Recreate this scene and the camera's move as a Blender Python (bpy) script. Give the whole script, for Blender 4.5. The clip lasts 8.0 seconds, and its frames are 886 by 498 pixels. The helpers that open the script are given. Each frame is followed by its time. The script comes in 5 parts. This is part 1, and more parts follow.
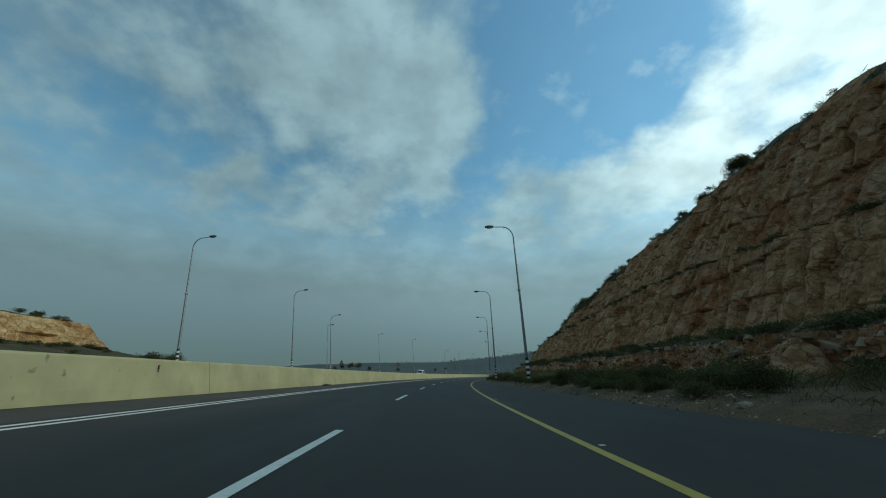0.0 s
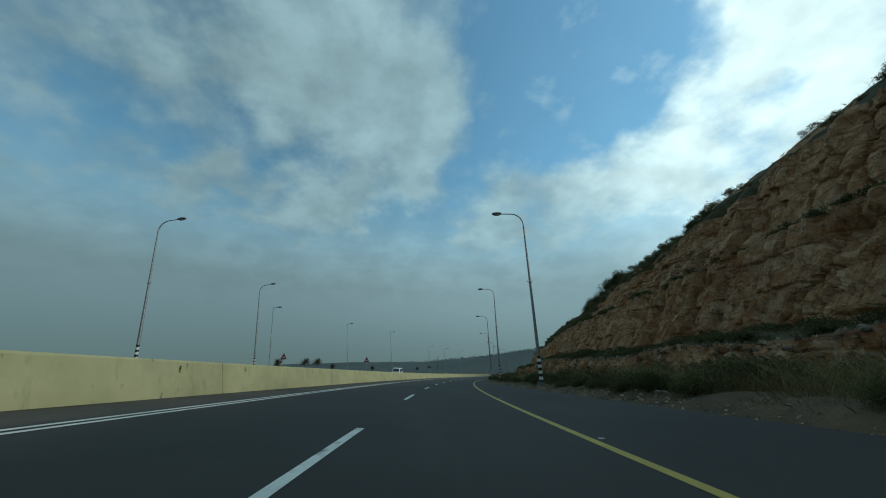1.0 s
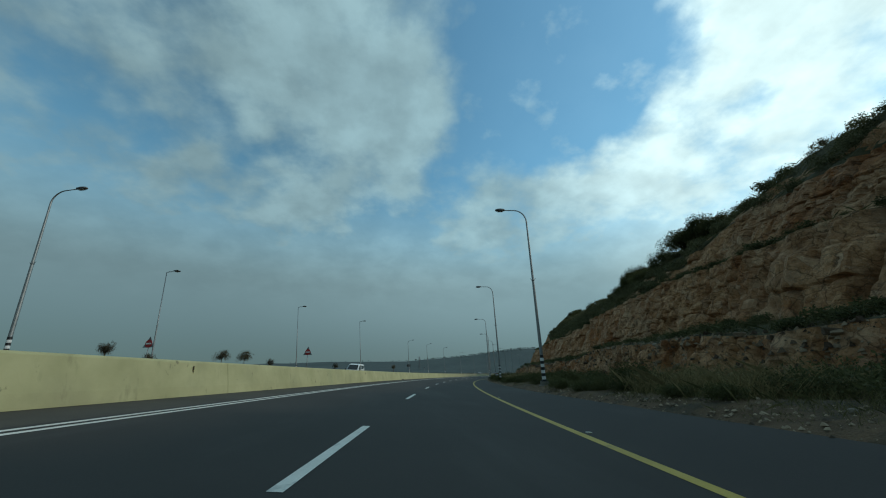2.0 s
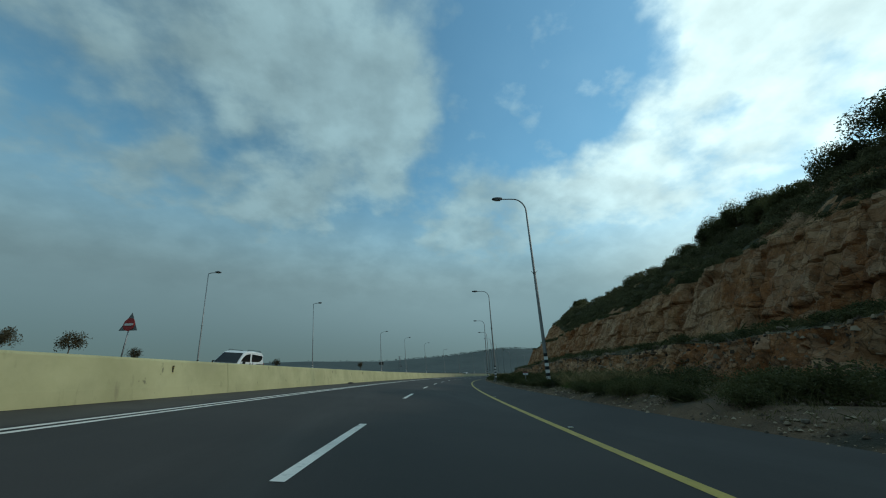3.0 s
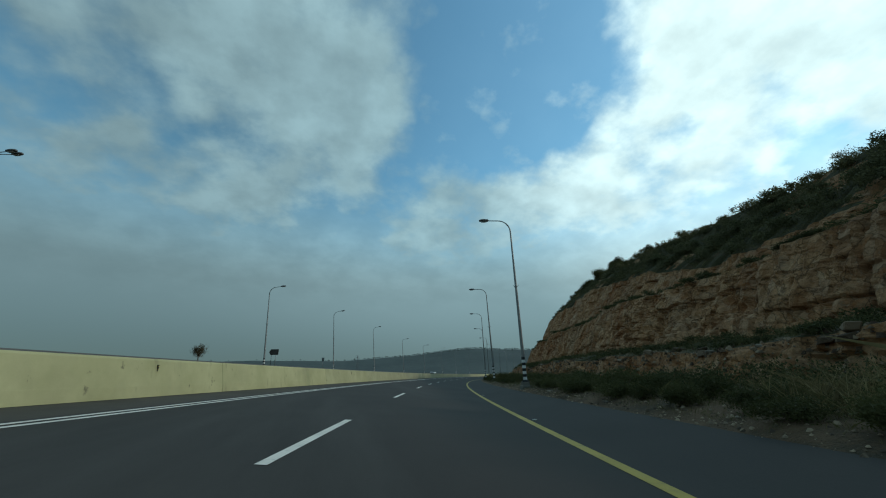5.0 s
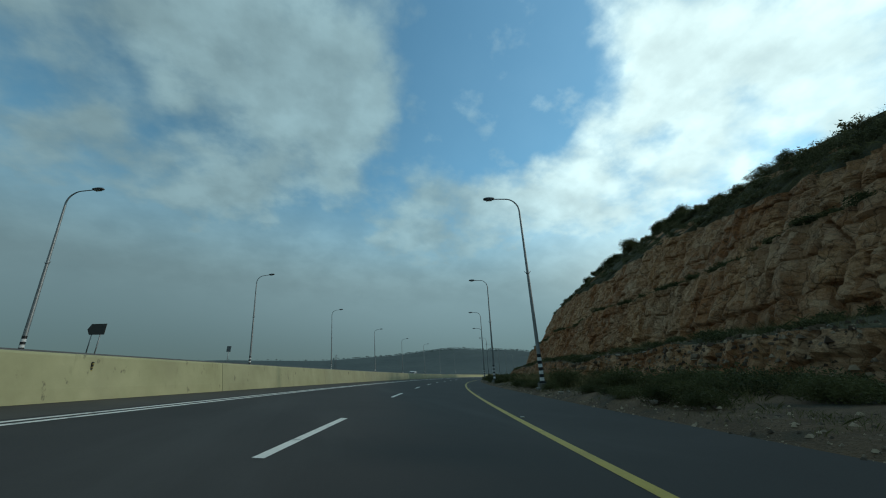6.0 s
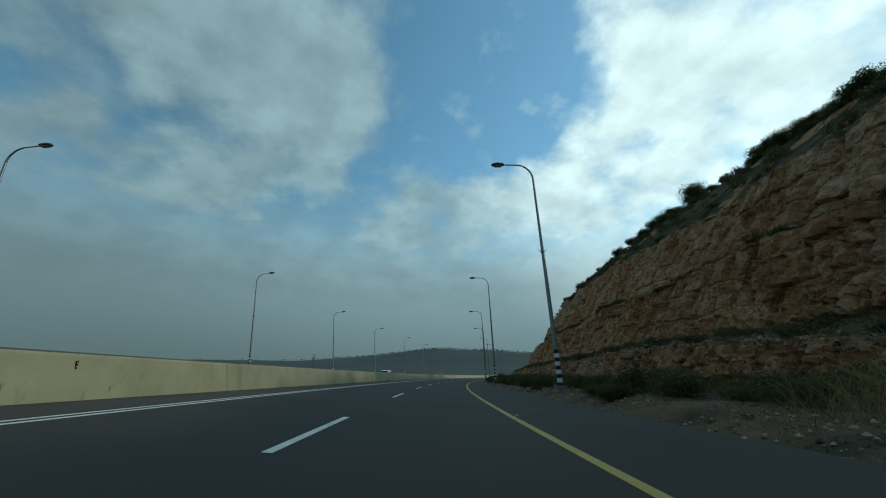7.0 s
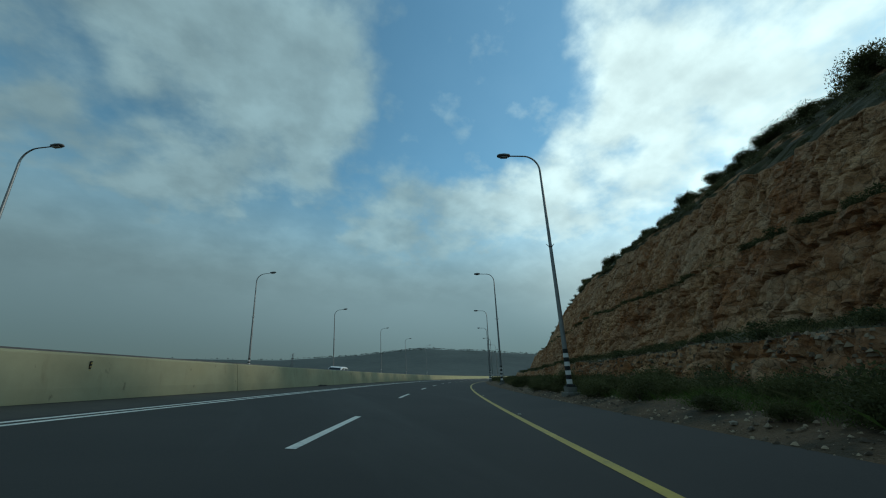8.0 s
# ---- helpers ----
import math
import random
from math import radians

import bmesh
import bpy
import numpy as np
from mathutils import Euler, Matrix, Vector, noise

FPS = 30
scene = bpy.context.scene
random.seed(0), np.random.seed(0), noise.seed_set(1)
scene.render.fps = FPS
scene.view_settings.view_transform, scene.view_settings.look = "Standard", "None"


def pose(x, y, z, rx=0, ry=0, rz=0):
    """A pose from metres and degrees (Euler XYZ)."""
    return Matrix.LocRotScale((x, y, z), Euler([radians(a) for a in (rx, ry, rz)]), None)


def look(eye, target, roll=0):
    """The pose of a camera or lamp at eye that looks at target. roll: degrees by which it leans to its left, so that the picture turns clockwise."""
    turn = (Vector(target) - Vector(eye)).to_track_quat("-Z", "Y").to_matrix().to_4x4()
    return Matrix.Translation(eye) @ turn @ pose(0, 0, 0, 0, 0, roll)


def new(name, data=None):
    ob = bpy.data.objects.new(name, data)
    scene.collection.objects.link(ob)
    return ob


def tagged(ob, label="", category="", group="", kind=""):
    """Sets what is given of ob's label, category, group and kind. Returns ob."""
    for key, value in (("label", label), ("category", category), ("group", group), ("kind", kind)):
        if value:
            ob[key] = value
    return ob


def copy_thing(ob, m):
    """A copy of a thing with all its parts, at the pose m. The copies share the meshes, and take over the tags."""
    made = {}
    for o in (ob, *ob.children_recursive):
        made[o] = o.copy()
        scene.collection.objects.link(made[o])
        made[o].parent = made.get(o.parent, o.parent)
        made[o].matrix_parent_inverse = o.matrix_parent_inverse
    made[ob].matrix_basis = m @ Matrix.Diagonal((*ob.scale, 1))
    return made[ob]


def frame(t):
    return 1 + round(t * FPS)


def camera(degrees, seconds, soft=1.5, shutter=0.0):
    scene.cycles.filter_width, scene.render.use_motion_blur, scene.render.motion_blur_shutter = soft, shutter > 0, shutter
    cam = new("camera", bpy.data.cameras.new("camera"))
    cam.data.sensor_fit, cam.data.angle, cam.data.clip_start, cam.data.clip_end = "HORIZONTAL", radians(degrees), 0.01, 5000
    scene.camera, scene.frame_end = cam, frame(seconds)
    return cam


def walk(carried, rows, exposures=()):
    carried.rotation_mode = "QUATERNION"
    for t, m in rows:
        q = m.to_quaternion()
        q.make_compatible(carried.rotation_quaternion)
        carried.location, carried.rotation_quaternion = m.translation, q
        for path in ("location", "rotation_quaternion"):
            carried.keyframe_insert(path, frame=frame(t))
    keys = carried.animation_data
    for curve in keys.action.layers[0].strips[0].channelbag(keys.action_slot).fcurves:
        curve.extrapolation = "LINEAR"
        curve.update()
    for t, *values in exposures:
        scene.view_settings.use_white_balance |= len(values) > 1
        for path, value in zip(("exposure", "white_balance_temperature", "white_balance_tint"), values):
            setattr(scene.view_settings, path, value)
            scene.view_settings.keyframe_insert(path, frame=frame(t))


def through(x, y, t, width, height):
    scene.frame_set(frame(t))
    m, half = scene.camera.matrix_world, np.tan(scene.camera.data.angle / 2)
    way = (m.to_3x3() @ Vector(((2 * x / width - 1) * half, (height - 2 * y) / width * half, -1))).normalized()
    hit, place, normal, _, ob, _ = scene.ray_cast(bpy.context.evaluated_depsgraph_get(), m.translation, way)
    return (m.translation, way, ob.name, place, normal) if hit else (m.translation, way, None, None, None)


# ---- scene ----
cam = camera(102.70, 8.0, 1.1)
PATH = [
    (0.0, pose(-0.008, 0.000, 1.033, 109.745, 0.700, -1.483)),
    (0.5, pose(-0.042, 12.869, 1.044, 109.715, 0.730, -2.797)),
    (1.0, pose(0.298, 25.737, 1.052, 109.691, 0.754, -4.158)),
    (1.5, pose(1.005, 38.592, 1.056, 109.672, 0.770, -5.556)),
    (2.0, pose(2.069, 51.422, 1.056, 109.660, 0.778, -6.982)),
    (2.5, pose(3.480, 64.219, 1.054, 109.653, 0.779, -8.429)),
    (3.0, pose(5.227, 76.974, 1.050, 109.652, 0.773, -9.886)),
    (3.5, pose(7.302, 89.677, 1.045, 109.657, 0.759, -11.347)),
    (4.0, pose(9.693, 102.323, 1.038, 109.668, 0.738, -12.801)),
    (4.5, pose(12.391, 114.904, 1.031, 109.684, 0.709, -14.241)),
    (5.0, pose(15.385, 127.415, 1.025, 109.707, 0.674, -15.656)),
    (5.5, pose(18.665, 139.852, 1.019, 109.735, 0.630, -17.040)),
    (6.0, pose(22.220, 152.211, 1.014, 109.769, 0.580, -18.383)),
    (6.5, pose(26.041, 164.488, 1.011, 109.809, 0.522, -19.676)),
    (7.0, pose(30.116, 176.683, 1.011, 109.854, 0.456, -20.910)),
    (7.5, pose(34.438, 188.793, 1.013, 109.906, 0.384, -22.078)),
    (8.0, pose(38.996, 200.818, 1.019, 109.963, 0.303, -23.169)),
]
walk(cam, PATH, ((0.0, -0.2), (4.5, -0.2), (6.0, -0.28), (8.0, -0.34)))

# ---- world, sun, exposure ----
SUN_AZ, SUN_EL = radians(110), radians(28.5)          # azimuth clockwise from +y

world = bpy.data.worlds.new("sky")
scene.world = world
world.use_nodes = True


def build_sky():
    nt = world.node_tree
    nt.nodes.clear()
    N, L = nt.nodes.new, nt.links.new
    out, bg = N("ShaderNodeOutputWorld"), N("ShaderNodeBackground")
    sky = N("ShaderNodeTexSky")
    sky.sky_type, sky.sun_disc = "NISHITA", False
    sky.sun_elevation, sky.sun_rotation = SUN_EL, SUN_AZ
    sky.air_density, sky.dust_density = 1.0, 0.3
    co = N("ShaderNodeTexCoord")
    sep = N("ShaderNodeSeparateXYZ")
    L(co.outputs["Generated"], sep.inputs[0])

    def math_node(op, a, b=None, clamp=False):
        n = N("ShaderNodeMath")
        n.operation, n.use_clamp = op, clamp
        for i, v in enumerate((a, b)):
            if v is None:
                continue
            if isinstance(v, (int, float)):
                n.inputs[i].default_value = v
            else:
                L(v, n.inputs[i])
        return n.outputs[0]

    # clouds lie on a flat layer: direction divided by height
    zc = math_node("MAXIMUM", sep.outputs[2], 0.02)
    zs = math_node("ADD", zc, 0.38)
    u, v = math_node("DIVIDE", sep.outputs[0], zs), math_node("DIVIDE", sep.outputs[1], zs)
    comb = N("ShaderNodeCombineXYZ")
    L(u, comb.inputs[0]), L(v, comb.inputs[1])

    def noise_tex(scale, detail, rough, offset, distort=0.3):
        mp = N("ShaderNodeMapping")
        mp.inputs["Location"].default_value = offset
        L(comb.outputs[0], mp.inputs[0])
        t = N("ShaderNodeTexNoise")
        t.inputs["Scale"].default_value, t.inputs["Detail"].default_value = scale, detail
        t.inputs["Roughness"].default_value, t.inputs["Distortion"].default_value = rough, distort
        L(mp.outputs[0], t.inputs["Vector"])
        return t.outputs["Fac"]

    def ramp(fac, *stops):
        r = N("ShaderNodeValToRGB")
        r.color_ramp.interpolation = "EASE"
        el = r.color_ramp.elements
        while len(el) < len(stops):
            el.new(0.5)
        for e, (p, c) in zip(el, stops):
            e.position, e.color = p, (c, c, c, 1)
        L(fac, r.inputs[0])
        return r.outputs[0]

    big = noise_tex(1.8, 2, 0.5, (3.1, 0.4, 0))
    small = noise_tex(5.2, 7, 0.52, (1.7, 5.2, 0), 0.05)
    puff = noise_tex(11.5, 7, 0.55, (4.4, 1.3, 0), 0.0)
    field = math_node("ADD", math_node("MULTIPLY", big, 0.14), math_node("MULTIPLY", small, 0.42))
    field = math_node("ADD", field, math_node("MULTIPLY", puff, 0.34))
    # the direction, shaken a little so that the masses below get ragged rims
    shake = N("ShaderNodeTexNoise")
    shake.inputs["Scale"].default_value, shake.inputs["Detail"].default_value = 5.5, 5
    L(co.outputs["Generated"], shake.inputs["Vector"])
    mid, amp, ragged = N("ShaderNodeVectorMath"), N("ShaderNodeVectorMath"), N("ShaderNodeVectorMath")
    mid.operation, amp.operation, ragged.operation = "SUBTRACT", "SCALE", "ADD"
    L(shake.outputs["Color"], mid.inputs[0])
    mid.inputs[1].default_value = (0.5, 0.5, 0.5)
    L(mid.outputs[0], amp.inputs[0])
    amp.inputs["Scale"].default_value = 0.21
    L(co.outputs["Generated"], ragged.inputs[0]), L(amp.outputs[0], ragged.inputs[1])
    # open blue between the clouds, then the cloud masses: azimuth, height, reach in degrees
    gaps = ((20.8, 44.4, 6.1), (18.2, 37.8, 5.6), (14.6, 51.0, 3.9), (25.6, 50.4, 4.9), (9.5, 31.4, 4.0), (31.6, 44.6, 4.8), (27.9, 37.4, 4.6),
            (33.0, 53.0, 5.0), (38.5, 41.0, 4.5), (43.5, 49.5, 4.5), (34.5, 36.0, 3.5))
    thin = ((-19.5, 32.8, 3.8), (-25.2, 31.3, 2.8), (-32.5, 33.4, 2.8), (-37.5, 29.5, 2.5), (-41.8, 29.6, 2.5), (-4.2, 23.8, 3.0), (2.1, 20.8, 2.6), (-47.0, 33.0, 3.0), (65.8, 32.4, 2.4), (50.4, 40.4, 3.2), (56.6, 32.0, 2.2), (68.1, 25.8, 3.0))
    masses = ((-3.9, 45.5, 8.7), (-18.3, 45.6, 8.5), (-8.8, 37.4, 5.2), (4.3, 41.1, 4.6), (4.8, 33.4, 4.4), (-28.5, 42.4, 4.8), (-32.7, 29.1, 2.9),
              (-19.8, 26.8, 4.5), (-13.2, 25.5, 4.2), (-36.4, 24.4, 3.7), (-39.4, 36.6, 4.3), (16.3, 29.2, 4.0), (28.3, 28.0, 6.3), (41.1, 26.2, 5.5),
              (13.1, 22.1, 5.5), (51.5, 33.0, 5.0), (59.5, 39.3, 5.7), (67.7, 35.9, 6.2), (59.0, 27.5, 5.9), (70.9, 31.2, 5.4),
              (16.2, 43.4, 1.5), (17.2, 50.4, 1.3), (45.7, 45.5, 1.3), (56.0, 43.0, 4.5))
    for weight, group in ((-0.25, gaps), (-0.14, thin), (0.12, masses)):
        for az, el, reach in group:
            az, el, reach = radians(az), radians(el), radians(reach) * 1.15
            dist = N("ShaderNodeVectorMath")
            dist.operation = "DISTANCE"
            L(ragged.outputs[0], dist.inputs[0])
            dist.inputs[1].default_value = (math.sin(az) * math.cos(el), math.cos(az) * math.cos(el), math.sin(el))
            q = math_node("DIVIDE", dist.outputs["Value"], reach)
            g = math_node("POWER", 2.718, math_node("MULTIPLY", math_node("MULTIPLY", q, q), -1.0))
            field = math_node("ADD", field, math_node("MULTIPLY", g, weight))
    cover = ramp(field, (0.28, 0.04), (0.60, 0.90))
    wisp = ramp(noise_tex(9.0, 5, 0.55, (2.2, 7.7, 0), 0.0), (0.50, 0.0), (0.80, 0.4))
    cover = math_node("MAXIMUM", cover, wisp)
    low = ramp(sep.outputs[2], (0.22, 0.96), (0.52, 0.0))
    cover = math_node("MAXIMUM", cover, low)
    # brighter towards the veiled sun
    dot = N("ShaderNodeVectorMath")
    dot.operation = "DOT_PRODUCT"
    L(co.outputs["Generated"], dot.inputs[0])
    gaz, gel = radians(66), radians(36)
    dot.inputs[1].default_value = (math.sin(gaz) * math.cos(gel), math.cos(gaz) * math.cos(gel), math.sin(gel))
    glow = ramp(dot.outputs["Value"], (0.74, 0.0), (1.0, 1.0))
    shade = ramp(noise_tex(6.5, 6, 0.5, (8.3, 2.2, 0), 0.0), (0.30, 0.80), (0.70, 1.05))
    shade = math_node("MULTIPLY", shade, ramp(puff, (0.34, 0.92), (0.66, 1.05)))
    broad = ramp(dot.outputs["Value"], (0.0, 0.0), (0.72, 1.0))
    light = math_node("ADD", math_node("MULTIPLY", glow, 0.70), math_node("ADD", math_node("MULTIPLY", broad, 0.17), 0.425))
    flat = N("ShaderNodeMix")
    L(ramp(sep.outputs[2], (0.12, 1.0), (0.40, 0.0)), flat.inputs["Factor"])
    L(shade, flat.inputs["A"])
    flat.inputs["B"].default_value = 0.84
    bright = math_node("MULTIPLY", flat.outputs["Result"], light)
    hz = ramp(sep.outputs[2], (0.0, 0.44), (0.20, 0.75), (0.38, 0.97), (0.6, 1.0))
    bright = math_node("MULTIPLY", bright, hz)
    tint = N("ShaderNodeMix")
    tint.data_type = "RGBA"
    L(glow, tint.inputs["Factor"])
    tint.inputs["A"].default_value, tint.inputs["B"].default_value = (0.645, 1.0, 1.085, 1), (0.83, 1.06, 1.04, 1)
    cl = N("ShaderNodeMix")
    cl.data_type, cl.blend_type = "RGBA", "MULTIPLY"
    cl.inputs["Factor"].default_value = 1
    L(tint.outputs["Result"], cl.inputs["A"])
    L(bright, cl.inputs["B"])
    blue = N("ShaderNodeMix")
    blue.data_type, blue.blend_type = "RGBA", "MULTIPLY"
    blue.inputs["Factor"].default_value = 1
    L(sky.outputs[0], blue.inputs["A"])
    veil = N("ShaderNodeMix")
    veil.data_type = "RGBA"
    L(ramp(dot.outputs["Value"], (0.30, 0.0), (0.88, 1.0)), veil.inputs["Factor"])
    veil.inputs["A"].default_value, veil.inputs["B"].default_value = (0.086, 0.143, 0.132, 1), (0.150, 0.250, 0.235, 1)
    L(veil.outputs["Result"], blue.inputs["B"])
    fin = N("ShaderNodeMix")
    fin.data_type = "RGBA"
    L(cover, fin.inputs["Factor"])
    L(blue.outputs["Result"], fin.inputs["A"])
    L(cl.outputs["Result"], fin.inputs["B"])
    L(fin.outputs["Result"], bg.inputs[0])
    bg.inputs[1].default_value = 1.0
    L(bg.outputs[0], out.inputs[0])


build_sky()
sun = new("sun", bpy.data.lights.new("sun", "SUN"))
sun.data.energy, sun.data.angle, sun.data.color = 1.02, radians(2.0), (1.0, 0.91, 0.76)
SUN_DIR = Vector((math.sin(SUN_AZ) * math.cos(SUN_EL), math.cos(SUN_AZ) * math.cos(SUN_EL), math.sin(SUN_EL)))
sun.matrix_world = look((0, 0, 60), Vector((0, 0, 60)) - SUN_DIR)


# ---- materials ----
def surface(name, dark, light, rough=0.85, scale=1.0, fine=18.0, bump=0.3, bump_dist=0.02, metal=0.0, spec=0.4,
            stain=None, stain_scale=0.2, stain_range=(0.5, 0.7), stain_stretch=(1, 1, 1), per_object=0.0, per_island=0.0):
    """A noise-grained surface: two colours mixed by a broad and a fine noise, an optional stain, and a fine relief."""
    m = bpy.data.materials.new(name)
    m.use_nodes = True
    nt = m.node_tree
    N, L = nt.nodes.new, nt.links.new
    b = nt.nodes["Principled BSDF"]
    co = N("ShaderNodeTexCoord")

    def tex(sc, detail, vec, rough_=0.6):
        t = N("ShaderNodeTexNoise")
        t.inputs["Scale"].default_value, t.inputs["Detail"].default_value, t.inputs["Roughness"].default_value = sc, detail, rough_
        L(vec, t.inputs["Vector"])
        return t.outputs["Fac"]

    vec = co.outputs["Object"]
    broad, grain = tex(scale, 5, vec), tex(fine, 4, vec)
    mx = N("ShaderNodeMath")
    mx.operation = "ADD"
    h1, h2 = N("ShaderNodeMath"), N("ShaderNodeMath")
    h1.operation = h2.operation = "MULTIPLY"
    h1.inputs[1].default_value, h2.inputs[1].default_value = 0.6, 0.4
    L(broad, h1.inputs[0]), L(grain, h2.inputs[0]), L(h1.outputs[0], mx.inputs[0]), L(h2.outputs[0], mx.inputs[1])
    fac = mx.outputs[0]
    if per_object or per_island:
        if per_object:
            info = N("ShaderNodeObjectInfo").outputs["Random"]
        else:
            info = N("ShaderNodeNewGeometry").outputs["Random Per Island"]
        a = N("ShaderNodeMath")
        a.operation = "MULTIPLY_ADD"
        L(info, a.inputs[0])
        a.inputs[1].default_value, a.inputs[2].default_value = per_object or per_island, -(per_object or per_island) / 2
        s = N("ShaderNodeMath")
        L(fac, s.inputs[0]), L(a.outputs[0], s.inputs[1])
        fac = s.outputs[0]
    r = N("ShaderNodeValToRGB")
    r.color_ramp.elements[0].position, r.color_ramp.elements[1].position = 0.32, 0.68
    r.color_ramp.elements[0].color, r.color_ramp.elements[1].color = (*dark, 1), (*light, 1)
    L(fac, r.inputs[0])
    col = r.outputs[0]
    if stain:
        mp = N("ShaderNodeMapping")
        mp.inputs["Scale"].default_value = stain_stretch
        L(vec, mp.inputs[0])
        sr = N("ShaderNodeValToRGB")
        sr.color_ramp.elements[0].position, sr.color_ramp.elements[1].position = stain_range
        L(tex(stain_scale, 7, mp.outputs[0], 0.65), sr.inputs[0])
        k = N("ShaderNodeMix")
        k.data_type = "RGBA"
        L(sr.outputs[0], k.inputs["Factor"]), L(col, k.inputs["A"])
        k.inputs["B"].default_value = (*stain, 1)
        col = k.outputs["Result"]
    L(col, b.inputs["Base Color"])
    b.inputs["Roughness"].default_value, b.inputs["Metallic"].default_value = rough, metal
    b.inputs["Specular IOR Level"].default_value = spec
    if bump:
        bp = N("ShaderNodeBump")
        bp.inputs["Strength"].default_value, bp.inputs["Distance"].default_value = bump, bump_dist
        L(mx.outputs[0], bp.inputs["Height"]), L(bp.outputs[0], b.inputs["Normal"])
    return m


ASPHALT = surface("asphalt", (0.025, 0.0212, 0.0186), (0.043, 0.0366, 0.0320), 0.85, 0.25, 45, 0.5, 0.008,
                  stain=(0.060, 0.056, 0.050), stain_scale=0.35, stain_range=(0.52, 0.8), stain_stretch=(1, 0.12, 1))
PAINT_WHITE = surface("white_road_paint", (0.62, 0.585, 0.52), (0.85, 0.81, 0.73), 0.6, 1.5, 40, 0.2, 0.003,
                      stain=(0.16, 0.16, 0.15), stain_scale=2.5, stain_range=(0.56, 0.75))
PAINT_YELLOW = surface("yellow_road_paint", (0.36, 0.25, 0.035), (0.55, 0.385, 0.055), 0.6, 1.2, 40, 0.2, 0.003,
                       stain=(0.15, 0.13, 0.07), stain_scale=2.0, stain_range=(0.58, 0.78))


def barrier_concrete(name, dark, light):
    """Pale yellowish cast concrete: cloudy tone, dark runs and scuffs, worn fine relief."""
    m = bpy.data.materials.new(name)
    m.use_nodes = True
    nt = m.node_tree
    N, L = nt.nodes.new, nt.links.new
    b = nt.nodes["Principled BSDF"]
    vec = N("ShaderNodeTexCoord").outputs["Object"]

    def tex(sc, detail, rough_, stretch=(1, 1, 1)):
        mp = N("ShaderNodeMapping")
        mp.inputs["Scale"].default_value = stretch
        L(vec, mp.inputs[0])
        n = N("ShaderNodeTexNoise")
        n.inputs["Scale"].default_value, n.inputs["Detail"].default_value, n.inputs["Roughness"].default_value = sc, detail, rough_
        L(mp.outputs[0], n.inputs["Vector"])
        return n.outputs["Fac"]

    def ramp(fac, *stops):
        r = N("ShaderNodeValToRGB")
        for e, (p, c) in zip(r.color_ramp.elements, stops):
            e.position, e.color = p, (*c, 1)
        L(fac, r.inputs[0])
        return r.outputs[0]

    def mix(fac, a, c):
        k = N("ShaderNodeMix")
        k.data_type = "RGBA"
        L(fac, k.inputs["Factor"]), L(a, k.inputs["A"])
        k.inputs["B"].default_value = (*c, 1)
        return k.outputs["Result"]

    col = ramp(tex(0.6, 6, 0.6), (0.32, dark), (0.68, light))
    col = mix(ramp(tex(0.5, 5, 0.6), (0.5, (0, 0, 0)), (0.72, (0.6, 0.6, 0.6))), col, (0.34, 0.32, 0.19))
    col = mix(ramp(tex(2.4, 7, 0.62, (1, 1, 0.22)), (0.60, (0, 0, 0)), (0.74, (0.6, 0.6, 0.6))), col, (0.22, 0.20, 0.12))
    col = mix(ramp(tex(3.0, 4, 0.6, (1, 1, 0.6)), (0.66, (0, 0, 0)), (0.72, (0.75, 0.75, 0.75))), col, (0.15, 0.14, 0.09))
    L(col, b.inputs["Base Color"])
    b.inputs["Roughness"].default_value, b.inputs["Specular IOR Level"].default_value = 0.88, 0.3
    bp = N("ShaderNodeBump")
    bp.inputs["Strength"].default_value, bp.inputs["Distance"].default_value = 0.25, 0.01
    L(tex(22, 5, 0.6), bp.inputs["Height"]), L(bp.outputs[0], b.inputs["Normal"])
    return m


CAST, DIMMED = ((0.395, 0.378, 0.202), (0.522, 0.50, 0.278)), ((0.275, 0.27, 0.172), (0.37, 0.364, 0.235))
# the later panels get greyer by five degrees, dimmed sunlight put into the colour
CONCRETE = [barrier_concrete("barrier_concrete", *(tuple(p + (q - p) * k / 4 for p, q in zip(c, w)) for c, w in zip(CAST, DIMMED))) for k in range(5)]
GREY_CONCRETE = surface("grey_concrete", (0.11, 0.105, 0.09), (0.21, 0.20, 0.175), 0.9, 2, 30, 0.4, 0.01)
SOIL = surface("gravelly_soil", (0.056, 0.033, 0.016), (0.175, 0.105, 0.055), 0.95, 1.2, 22, 1.0, 0.09,
               stain=(0.030, 0.026, 0.014), stain_scale=0.5, stain_range=(0.5, 0.66))


